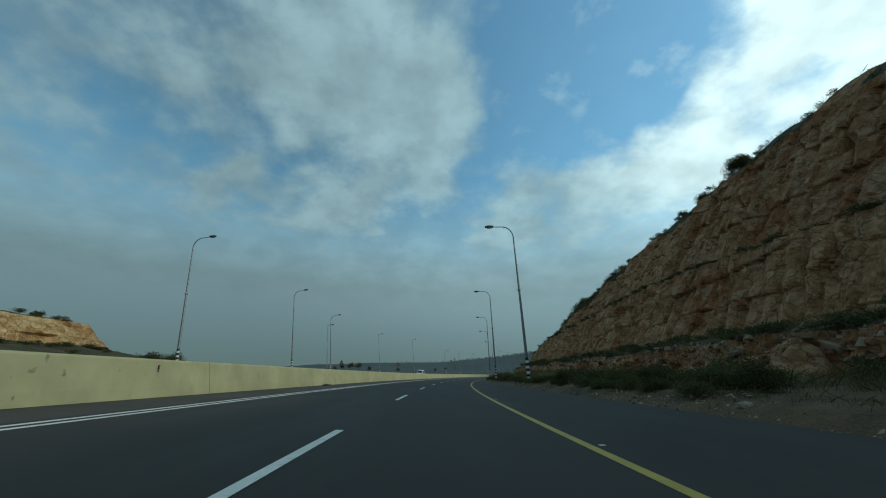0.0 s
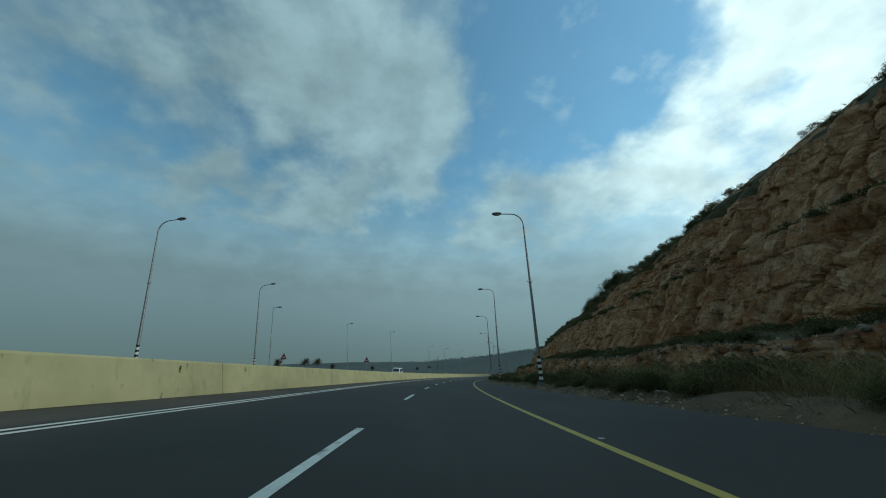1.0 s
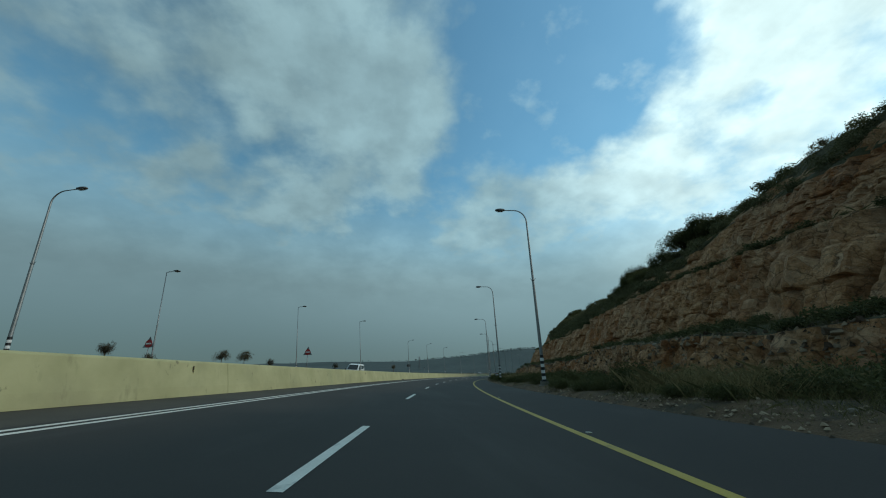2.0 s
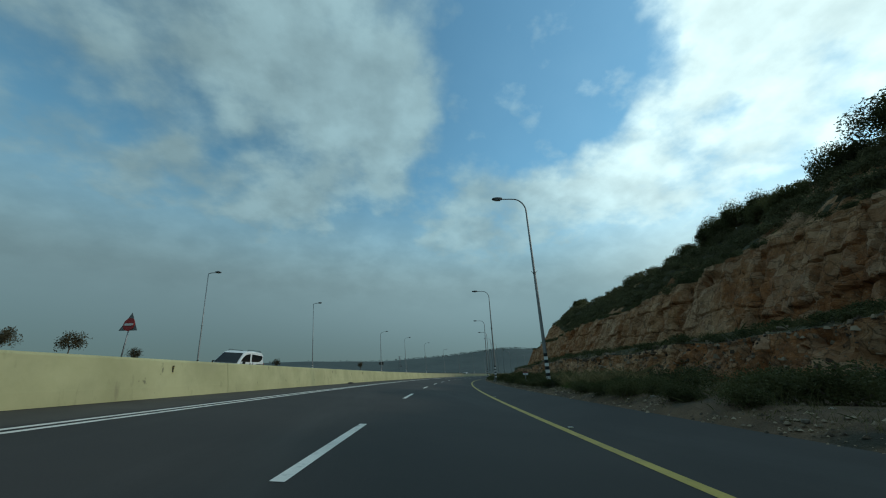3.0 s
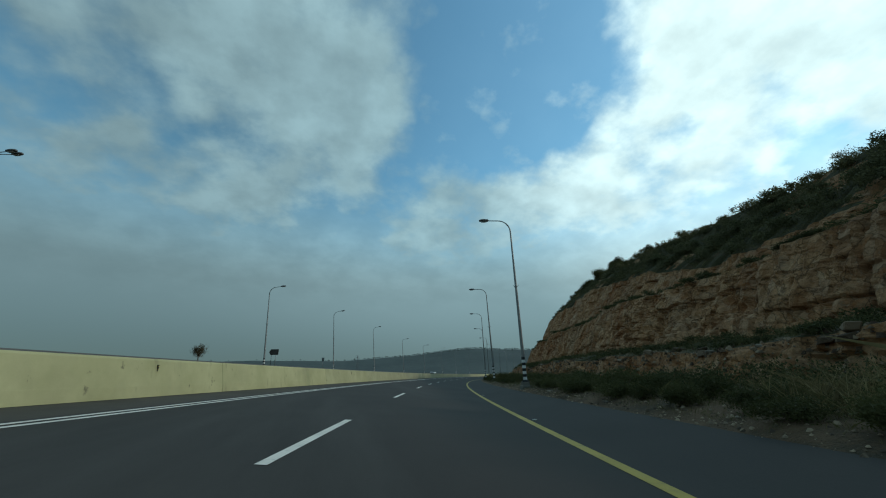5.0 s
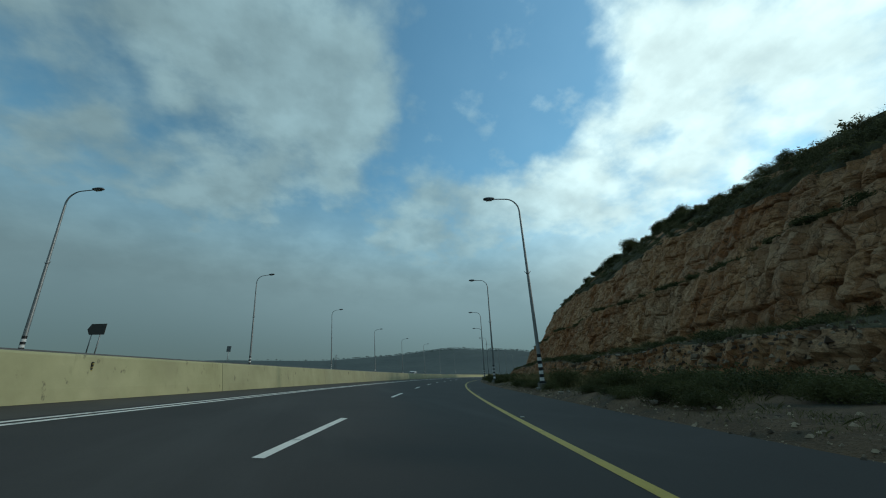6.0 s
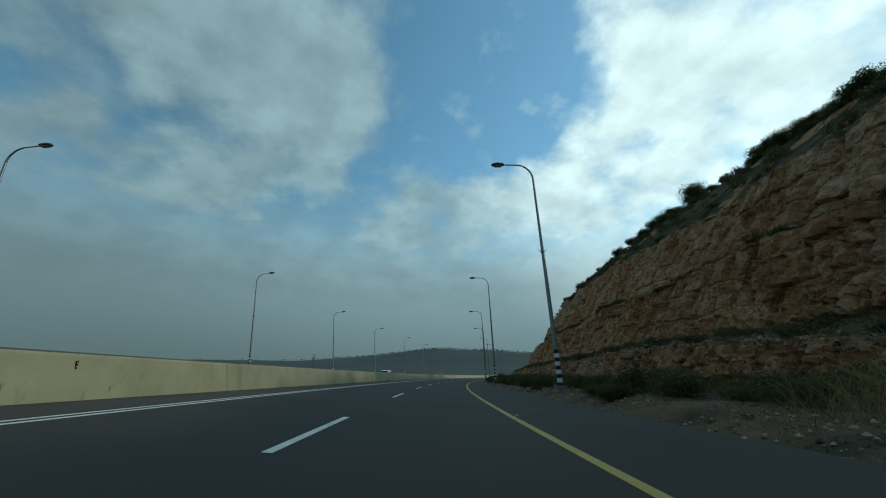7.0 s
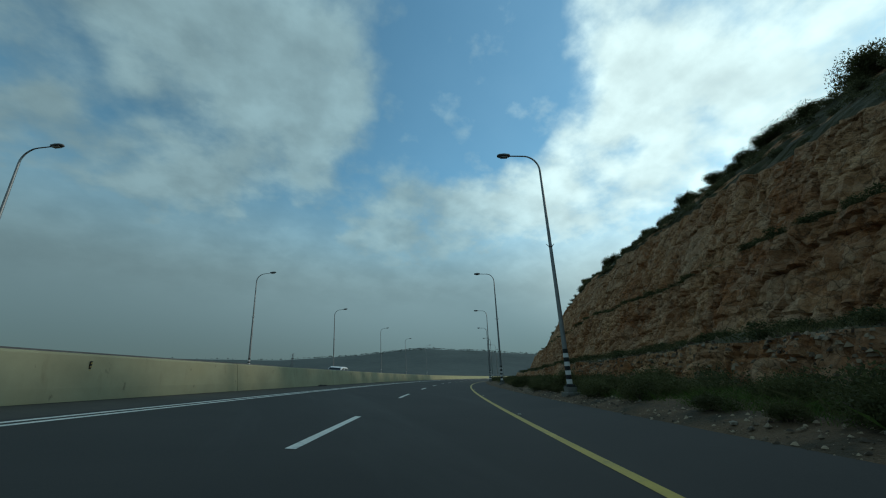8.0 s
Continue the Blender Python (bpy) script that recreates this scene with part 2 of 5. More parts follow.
def rock_material(name, tint):
    """Weathered limestone: beige-grey faces, rust-brown runs, dark joints, rough relief."""
    m = bpy.data.materials.new(name)
    m.use_nodes = True
    nt = m.node_tree
    N, L = nt.nodes.new, nt.links.new
    b = nt.nodes["Principled BSDF"]
    vec = N("ShaderNodeTexCoord").outputs["Object"]

    def tex(sc, detail, rough_=0.62, stretch=None, distort=0.0):
        v = vec
        if stretch:
            mp = N("ShaderNodeMapping")
            mp.inputs["Scale"].default_value = stretch
            L(vec, mp.inputs[0])
            v = mp.outputs[0]
        t = N("ShaderNodeTexNoise")
        t.inputs["Scale"].default_value, t.inputs["Detail"].default_value = sc, detail
        t.inputs["Roughness"].default_value, t.inputs["Distortion"].default_value = rough_, distort
        L(v, t.inputs["Vector"])
        return t.outputs["Fac"]

    def ramp(fac, *stops):
        r = N("ShaderNodeValToRGB")
        el = r.color_ramp.elements
        while len(el) < len(stops):
            el.new(0.5)
        for e, (p, c) in zip(el, stops):
            e.position, e.color = p, (*c, 1)
        L(fac, r.inputs[0])
        return r.outputs[0]

    def mix(fac, a, c, kind="MIX"):
        k = N("ShaderNodeMix")
        k.data_type, k.blend_type = "RGBA", kind
        L(fac, k.inputs["Factor"])
        L(a, k.inputs["A"])
        if isinstance(c, tuple):
            k.inputs["B"].default_value = (*c, 1)
        else:
            L(c, k.inputs["B"])
        return k.outputs["Result"]

    col = ramp(tex(1.3, 10, 0.74), (0.33, (0.13, 0.064, 0.032)), (0.47, (0.40, 0.24, 0.125)), (0.64, (0.60, 0.42, 0.265)))
    grey = ramp(tex(0.16, 7, 0.62, (1, 1, 0.5)), (0.48, (0, 0, 0)), (0.62, (0.5, 0.5, 0.5)))
    col = mix(grey, col, ramp(tex(2.1, 9, 0.7), (0.34, (0.22, 0.165, 0.115)), (0.62, (0.52, 0.42, 0.31))))
    rust = ramp(tex(0.14, 8, 0.68, (1, 1, 0.6), 0.6), (0.47, (0, 0, 0)), (0.60, (0.85, 0.85, 0.85)))
    col = mix(rust, col, ramp(tex(1.7, 9, 0.72), (0.35, (0.085, 0.036, 0.016)), (0.62, (0.40, 0.17, 0.062))))
    speck = ramp(tex(4.5, 8, 0.72), (0.52, (0, 0, 0)), (0.62, (0.45, 0.45, 0.45)))
    col = mix(speck, col, (0.07, 0.045, 0.028))
    chip = ramp(tex(9.0, 6, 0.7), (0.56, (0, 0, 0)), (0.66, (0.6, 0.6, 0.6)))
    col = mix(chip, col, (0.50, 0.40, 0.29))
    vor = N("ShaderNodeTexVoronoi")
    vor.feature = "DISTANCE_TO_EDGE"
    vor.inputs["Scale"].default_value = 0.75
    wob = N("ShaderNodeVectorMath")
    wob.operation = "ADD"
    nz = N("ShaderNodeTexNoise")
    nz.inputs["Scale"].default_value, nz.inputs["Detail"].default_value = 0.9, 5
    L(vec, nz.inputs["Vector"])
    sc = N("ShaderNodeVectorMath")
    sc.operation = "SCALE"
    sc.inputs["Scale"].default_value = 1.4
    L(nz.outputs["Color"], sc.inputs[0])
    L(vec, wob.inputs[0]), L(sc.outputs[0], wob.inputs[1])
    L(wob.outputs[0], vor.inputs["Vector"])
    crack = ramp(vor.outputs["Distance"], (0.0, (0, 0, 0)), (0.07, (1, 1, 1)))
    # blocks differ in tone, with dark open joints between them
    cell = N("ShaderNodeTexVoronoi")
    cell.inputs["Scale"].default_value = 1.7
    L(wob.outputs[0], cell.inputs["Vector"])
    tone = N("ShaderNodeSeparateColor")
    L(cell.outputs["Color"], tone.inputs[0])
    col = mix(ramp(tone.outputs[0], (0.55, (0, 0, 0)), (1.0, (0.5, 0.5, 0.5))), col, (0.25, 0.115, 0.05))
    col = mix(ramp(tone.outputs[1], (0.6, (0, 0, 0)), (1.0, (0.4, 0.4, 0.4))), col, (0.62, 0.50, 0.37))
    edge = N("ShaderNodeTexVoronoi")
    edge.feature = "DISTANCE_TO_EDGE"
    edge.inputs["Scale"].default_value = 1.7
    L(wob.outputs[0], edge.inputs["Vector"])
    col = mix(ramp(edge.outputs["Distance"], (0.0, (0.45, 0.45, 0.45)), (0.04, (0, 0, 0))), col, (0.05, 0.03, 0.018))
    col = mix(ramp(vor.outputs["Distance"], (0.0, (0.65, 0.65, 0.65)), (0.03, (0, 0, 0))), col, (0.035, 0.022, 0.014))
    warm = N("ShaderNodeMix")
    warm.data_type, warm.blend_type = "RGBA", "MULTIPLY"
    warm.inputs["Factor"].default_value = 1
    L(col, warm.inputs["A"])
    warm.inputs["B"].default_value = (*tint, 1)
    col = warm.outputs["Result"]
    fine = tex(13.0, 8, 0.72)
    L(col, b.inputs["Base Color"])
    b.inputs["Roughness"].default_value, b.inputs["Specular IOR Level"].default_value = 0.93, 0.25
    h = N("ShaderNodeMath")
    h.operation = "MULTIPLY_ADD"
    L(crack, h.inputs[0])
    h.inputs[1].default_value = 0.15
    L(fine, h.inputs[2])
    h2 = N("ShaderNodeMath")
    h2.operation = "MULTIPLY_ADD"
    L(tex(4.6, 10, 0.74), h2.inputs[0])
    h2.inputs[1].default_value = 1.6
    L(h.outputs[0], h2.inputs[2])
    bp = N("ShaderNodeBump")
    bp.inputs["Strength"].default_value, bp.inputs["Distance"].default_value = 0.9, 0.12
    L(h2.outputs[0], bp.inputs["Height"]), L(bp.outputs[0], b.inputs["Normal"])
    return m


ROCK = rock_material("limestone", (1.18, 0.99, 0.86))
# ochre rock; its paler, brighter tint also carries the sunlight on the bluff
SUNLIT_OCHRE_ROCK = rock_material("sunlit_cream_ochre_limestone", (1.45, 1.42, 1.05))
SCRUB_GROUND = surface("scrub_ground", (0.029, 0.026, 0.009), (0.080, 0.066, 0.027), 0.95, 0.7, 9, 0.8, 0.1,
                       stain=(0.13, 0.085, 0.05), stain_scale=0.4, stain_range=(0.55, 0.7))


def leafy(name, dark, light, scale=1.0, island=0.0, through=0.35):
    """Leaves and blades: coloured by place, letting some light through."""
    m = surface(name, dark, light, 0.75, scale, 9, 0, spec=0.2, per_object=0.0 if island else 0.25, per_island=island)
    nt = m.node_tree
    b, out = nt.nodes["Principled BSDF"], nt.nodes["Material Output"]
    tr, mx = nt.nodes.new("ShaderNodeBsdfTranslucent"), nt.nodes.new("ShaderNodeMixShader")
    nt.links.new(b.inputs["Base Color"].links[0].from_socket, tr.inputs["Color"])
    mx.inputs["Fac"].default_value = through
    nt.links.new(b.outputs[0], mx.inputs[1])
    nt.links.new(tr.outputs[0], mx.inputs[2])
    nt.links.new(mx.outputs[0], out.inputs["Surface"])
    return m


LEAF = leafy("dark_green_leaf", (0.046, 0.049, 0.017), (0.130, 0.128, 0.050))
LEAF_DRY = leafy("dry_twig_leaf", (0.05, 0.042, 0.026), (0.11, 0.09, 0.05))
STRAW = leafy("dry_straw", (0.14, 0.105, 0.045), (0.34, 0.27, 0.13), 0.5, 0.35)
GRASS = leafy("verge_grass", (0.055, 0.058, 0.018), (0.22, 0.19, 0.085), 0.5, 0.35)
BARK = surface("grey_brown_bark", (0.06, 0.045, 0.03), (0.14, 0.11, 0.08), 0.9, 3, 30, 0.5, 0.02)
GALV = surface("galvanised_steel", (0.20, 0.21, 0.21), (0.32, 0.33, 0.33), 0.5, 3, 40, 0.1, 0.002, metal=0.7)
BLACK_PAINT = surface("black_paint", (0.010, 0.010, 0.011), (0.022, 0.022, 0.023), 0.5, 4, 40, 0.05, 0.002)
WHITE_PAINT = surface("white_paint", (0.66, 0.66, 0.64), (0.80, 0.80, 0.78), 0.5, 4, 40, 0.05, 0.002)
LAMP_GREY = surface("lamp_housing_grey", (0.10, 0.105, 0.11), (0.16, 0.165, 0.17), 0.45, 4, 40, 0.05, 0.002)
# distance haze is put into the base colours of far hills and ridge trees
FAR_HILL = surface("hazed_wooded_hillside", (0.062, 0.078, 0.077), (0.098, 0.118, 0.114), 0.95, 0.010, 0.09, 0, spec=0.1)
RIDGE_LEAF = leafy("hazed_ridge_leaf", (0.062, 0.078, 0.074), (0.090, 0.110, 0.102), 0.02)

# ---- the road's line: a right-hand bend of constant radius ----
R = 539.42
CROSSFALL = 0.0627


def at(s, l, z=0.0):
    """A place from metres along the road, metres to its right, and height."""
    a = s / R
    return Vector((R - (R - l) * math.cos(a), (R - l) * math.sin(a), z))


def at_many(s, l, z):
    a = s / R
    return np.stack([R - (R - l) * np.cos(a), (R - l) * np.sin(a), z], -1)


def heading(s):
    return -math.degrees(s / R)


def stand(s, l, z, turn=0.0, tilt=0.0):
    p = at(s, l, z)
    return pose(p.x, p.y, p.z, 0, tilt, heading(s) + turn)


EDGE = [(-400, 25.0), (-26, 2.1), (-22.5, 2.0), (-18.6, 1.17), (-8.4, 0.527), (2.7, -0.169), (3.4, -0.14), (5.1, 0.10), (5.45, 0.24), (6.0, 0.36), (7.0, 0.40), (9.0, 0.42), (12.3, 0.6)]


def surface_z(s, l):
    """Height of the road and its verges."""
    if l < -26:
        return 2.1 - 0.01 * (-26 - l)
    z = float(np.interp(l, [p[0] for p in EDGE[1:]], [p[1] for p in EDGE[1:]]))
    if l > 3.0:
        z += 0.2 * min(1.0, (l - 3.0) / 2.0) * float(np.interp(s, [30, 75], [1, 0]))
    return z


# ---- mesh helpers ----
def mesh_object(name, verts, faces, material, parent=None, smooth=False):
    me = bpy.data.meshes.new(name)
    me.from_pydata([tuple(v) for v in verts], [], [tuple(f) for f in faces])
    me.materials.append(material)
    if smooth:
        me.polygons.foreach_set("use_smooth", [True] * len(me.polygons))
    me.update()
    ob = new(name, me)
    ob.parent = parent
    return ob


def part(name, bm, material, parent, label=""):
    me = bpy.data.meshes.new(name)
    bm.to_mesh(me)
    bm.free()
    me.materials.append(material)
    ob = new(name, me)
    ob.parent = parent
    if label:
        ob["label"] = label
    return ob


def grid_faces(rows, cols, flip=False):
    i = np.arange(rows - 1)[:, None] * cols + np.arange(cols - 1)[None]
    f = np.stack([i, i + 1, i + cols + 1, i + cols], -1).reshape(-1, 4)
    return f[:, ::-1] if flip else f


def strip(name, s0, s1, step, ls, zfun, material, parent=None, smooth=True):
    """A sheet along the road through the given cross-section offsets."""
    ss = np.arange(s0, s1 + step / 2, step)
    pts = [at(s, l, zfun(s, l)) for s in ss for l in ls]
    return mesh_object(name, pts, grid_faces(len(ss), len(ls), True), material, parent, smooth)


def tube(bm, points, radii, sides=10, cap=True):
    """A round bar through the points."""
    rings = []
    pts = [Vector(p) for p in points]
    for i, p in enumerate(pts):
        d = (pts[min(i + 1, len(pts) - 1)] - pts[max(i - 1, 0)]).normalized()
        side = d.cross(Vector((0, 1, 0)))
        if side.length < 1e-3:
            side = d.cross(Vector((1, 0, 0)))
        side.normalize()
        up = side.cross(d)
        r = radii[i] if isinstance(radii, (list, tuple)) else radii
        rings.append([bm.verts.new(p + r * (math.cos(a) * side + math.sin(a) * up)) for a in (2 * math.pi * k / sides for k in range(sides))])
    for a, b in zip(rings, rings[1:]):
        for k in range(sides):
            f = bm.faces.new((a[k], a[(k + 1) % sides], b[(k + 1) % sides], b[k]))
            f.smooth = True
    if cap:
        bm.faces.new(rings[0][::-1]), bm.faces.new(rings[-1])
    return bm


def box(bm, size, centre, bevel=0.0, turn=None):
    geo = bmesh.ops.create_cube(bm, size=1, matrix=Matrix.Translation(centre) @ (turn or Matrix()) @ Matrix.Diagonal((*size, 1)))
    if bevel:
        es = list({e for v in geo["verts"] for e in v.link_edges})
        bmesh.ops.bevel(bm, geom=es, offset=bevel, segments=2, affect="EDGES", profile=0.6)
    return bm


# numpy lattice noise, repeatable
def _hash(i, j, seed):
    h = (i.astype(np.int64) * 374761393 + j.astype(np.int64) * 668265263 + seed * 1442695041) & 0x7FFFFFFF
    h = ((h ^ (h >> 13)) * 1274126177) & 0x7FFFFFFF
    return ((h ^ (h >> 16)) & 0xFFFF) / 65535.0


def vnoise(x, y, seed=0):
    i, j = np.floor(x), np.floor(y)
    fx, fy = x - i, y - j
    fx, fy = fx * fx * (3 - 2 * fx), fy * fy * (3 - 2 * fy)
    a, b, c, d = _hash(i, j, seed), _hash(i + 1, j, seed), _hash(i, j + 1, seed), _hash(i + 1, j + 1, seed)
    return (a + (b - a) * fx) * (1 - fy) + (c + (d - c) * fx) * fy - 0.5


def fbm(x, y, seed=0, octaves=4):
    return sum(vnoise(x * 2 ** k, y * 2 ** k, seed + k) / 2 ** k for k in range(octaves))


# ---- road, markings, barrier ----
S0, S1 = -40.0, 620.0
road = tagged(strip("road", S0, S1, 2.0, [-6.75, -6.3, -4, -1.8, 0.5, 2.7, 3.4, 4.2, 5.1], surface_z, ASPHALT),
              "dark grey asphalt carriageway on a right-hand bend", "road", kind="structure")
DUSTY = surface("dusty_asphalt", (0.045, 0.040, 0.033), (0.085, 0.074, 0.060), 0.9, 0.6, 40, 0.5, 0.01)
tagged(strip("shoulder", S0, S1, 2.0, [-8.42, -7.6, -6.75], surface_z, DUSTY), "dusty brownish asphalt shoulder along the barrier", "shoulder", kind="structure")
far_road = tagged(strip("opposite_road", S0, S1, 2.0, [-18.6, -16, -12.5, -9.25], surface_z, ASPHALT),
                  "dark asphalt carriageway beyond the concrete barrier", "road", kind="structure")


def marking(name, l, width, s0, s1, material, step=2.0):
    n = max(2, int((s1 - s0) / step) + 1)
    ss = np.linspace(s0, s1, n)
    pts = [at(s, l + d, surface_z(s, l + d) + 0.006) for s in ss for d in (-width / 2, width / 2)]
    return mesh_object(name, pts, grid_faces(n, 2, True), material)


tagged(marking("edge_line", 2.69, 0.19, S0, S1, PAINT_YELLOW), "worn yellow line along the outer lane edge", "road marking", kind="structure")
for off in (-6.17, -6.45):
    tagged(marking("centre_line", off, 0.13, S0, S1, PAINT_WHITE), "one of a pair of solid white lines", "road marking",
           "double white line", kind="structure")
DASH0, DASH_CYCLE, DASH_LEN = 46.4, 13.02, 4.3
for k in range(-6, 44):
    e = DASH0 + k * DASH_CYCLE
    tagged(marking("lane_dash", -1.79, 0.15, e - DASH_LEN, e, PAINT_WHITE, 1.0), "white dash painted between the two lanes", "road marking",
           "lane dashes", kind="structure")


def barrier_panel(s0, s1):
    """One cast length of concrete barrier: sloped toe, upright face, flat top with soft edges."""
    prof = [(-8.40, 0.0), (-8.405, 0.05), (-8.445, 0.30), (-8.452, 0.33), (-8.60, 1.04), (-8.63, 1.09), (-8.67, 1.10), (-8.98, 1.10), (-9.02, 1.09),
            (-9.05, 1.04), (-9.13, 0.30), (-9.25, 0.06), (-9.25, 0.0)]
    n = max(2, int((s1 - s0) / 1.3) + 1)
    ss = np.linspace(s0, s1, n)
    pts = [at(s, l, 0.535 + h) for s in ss for l, h in prof]
    k = len(prof)
    faces = [tuple(f) for f in grid_faces(n, k)]
    faces += [tuple(range(k)), tuple(range((n - 1) * k, n * k))[::-1]]
    return pts, faces


barrier = tagged(new("median_barrier"), "long pale yellowish concrete barrier between the carriageways", "barrier", kind="structure")
s = -38.0
while s < 600:
    e = s + 13.0
    pts, faces = barrier_panel(s + 0.012, e - 0.012)
    # darker from 130 m on and paler again past 290 m: painted shade
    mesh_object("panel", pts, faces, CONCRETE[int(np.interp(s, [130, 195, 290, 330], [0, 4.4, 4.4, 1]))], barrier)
    if s > 118:
        n = 11
        cap = [at(q, l, z) for q in np.linspace(s, e - 0.02, n) for l, z in ((-8.70, 1.63), (-8.70, 1.675), (-8.86, 1.675), (-8.86, 1.63))]
        mesh_object("cap", cap, grid_faces(n, 4), LAMP_GREY, barrier)["label"] = "thin dark cap along the barrier's top"
    s = e

# ---- ground sheet to the horizon ----
def ground_sheet():
    radii = np.concatenate([np.linspace(0, 420, 43), np.geomspace(450, 4600, 26)])
    az = np.radians(np.arange(0, 361, 2.0))
    rr, aa = np.meshgrid(radii, az, indexing="ij")
    x, y = 30 + rr * np.sin(aa), 120 + rr * np.cos(aa)
    z = -1.2 + 0 * x
    dx = R - x
    l = R - np.hypot(dx, y)
    z = np.where(l < -26, 1.5 - 0.012 * np.minimum(-26 - l, 200) + 0.5 * fbm(x / 40, y / 40, 3), z)
    deg = np.degrees(aa)
    turn = np.where(deg > 180, deg - 360, deg)
    crest = np.interp(turn, [-180, -60, -29, -20, -10, 0, 11, 16, 20, 28, 36, 60, 120, 180], [20, 22, 33, 46, 48, 50, 68, 80, 86, 79, 66, 60, 30, 20])
    rise = np.clip((rr - 500) / 750, 0, 1)
    rise = rise * rise * (3 - 2 * rise)
    z = z + crest * rise + 6 * rise * fbm(x / 160, y / 160, 9) + np.clip((rr - 1300) / 3000, 0, 1) * -40
    pts = np.stack([x, y, z], -1).reshape(-1, 3)
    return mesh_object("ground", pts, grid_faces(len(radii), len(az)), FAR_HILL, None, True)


tagged(ground_sheet(), "hazy dark wooded ground rising to low hills", "ground", kind="structure")

tagged(strip("verge", S0, S1, 1.0, [5.1, 5.5, 6.2, 7, 8, 9, 10, 11, 12.3], lambda s, l: surface_z(s, l) + (0 if l < 5.2 else
       0.16 * float(fbm(np.array([s * 0.5]), np.array([l * 0.8]), 5)[0])), SOIL), "stony brown soil verge with weeds", "verge", kind="structure")
tagged(strip("verge", S0, S1, 2.0, [-60, -45, -34, -26, -24, -22.5, -20.5, -18.6], surface_z, SCRUB_GROUND), "dry grassy verge beyond the far carriageway", "verge", kind="structure")

# ---- the rock cutting ----
KNOTS = np.array([-30, 10, 20, 30, 40, 50, 60, 70, 80, 90, 100, 110, 120, 130, 140, 150, 160, 170, 180, 190, 200, 210, 220, 230, 240, 255, 270, 285, 300, 320, 345, 380])
TOP_Z = [20.5, 20.3, 21.1, 21.3, 21.3, 21.0, 19.4, 18.0, 18.0, 16.9, 15.9, 15.3, 16.2, 16.0, 16.0, 15.8, 16.4, 17.2, 18.8, 19.6, 21.4, 24.3, 26.6, 26.6, 25.9, 25.3, 24.6, 24.6, 23.4, 18.5, 12, 4.7]
ROCK_D = [1.9, 2.0, 1.9, 2.7, 3.9, 4.4, 4.0, 4.5, 5.6, 7.0, 6.7, 6.8, 7.8, 7.5, 7.2, 6.3, 6.4, 5.2, 5.2, 4.8, 6.5, 8.7, 10.8, 9.8, 7.5, 6.1, 5.6, 4.5, 2.6, 2.1, 2.5, 2.1]
MID_Z = [7.4, 7.4, 8.3, 8.9, 9.1, 9.1, 8.4, 8.3, 8.5, 8.4, 8.2, 8.1, 8.1, 8.0, 7.8, 7.6, 7.6, 8.0, 7.8, 7.7, 8.5, 8.4, 8.5, 8.5, 8.4, 9.2, 8.6, 8.0, 7.7, 7.7, 7.9, 7.9]
LEDGE_Z = [2.6, 2.7, 2.6, 2.5, 2.4, 2.6, 2.5, 2.7, 3.0, 2.8, 2.5, 2.6, 2.7, 2.6, 2.4, 2.3, 2.3, 2.3, 2.4, 2.4, 2.4, 2.5, 2.6, 2.4, 2.3, 2.2, 2.0, 1.9, 1.9, 2.0, 2.2, 2.2]
# rows of the cross-section where its stretches begin: ditch, ledge wall, bench, lower face, ledge, upper face, slope, hilltop
TIERS = [0, 2, 16, 23, 67, 72, 136, 150, 160]


def beds(u, w, height, narrow, wide, seed):
    """Jointed beds: how far each block stands out, its two tilts, and the metres to its upright and level joints."""
    f = w / height + 0.55 * vnoise(w / height * 0.8, 0 * w + seed, seed)
    i = np.floor(f)
    width = narrow + (wide - narrow) * _hash(i, 0 * i, seed + 1)
    g = u / width + 9 * _hash(i, 0 * i + 3, seed + 2)
    g = g + 0.45 * vnoise(g * 0.9, i * 3.7, seed + 6)
    j = np.floor(g)
    fu, fw = g - j, f - i
    lean = (fu - 0.5) * (_hash(i, j, seed + 3) - 0.5) + 0.8 * (fw - 0.5) * (_hash(i, j, seed + 4) - 0.65)
    open_joint = 0.25 + 0.75 * _hash(i, np.floor(g + 0.5), seed + 5)
    return _hash(i, j, seed) - 0.5, lean, np.minimum(fu, 1 - fu) * width, np.minimum(fw, 1 - fw) * height, open_joint


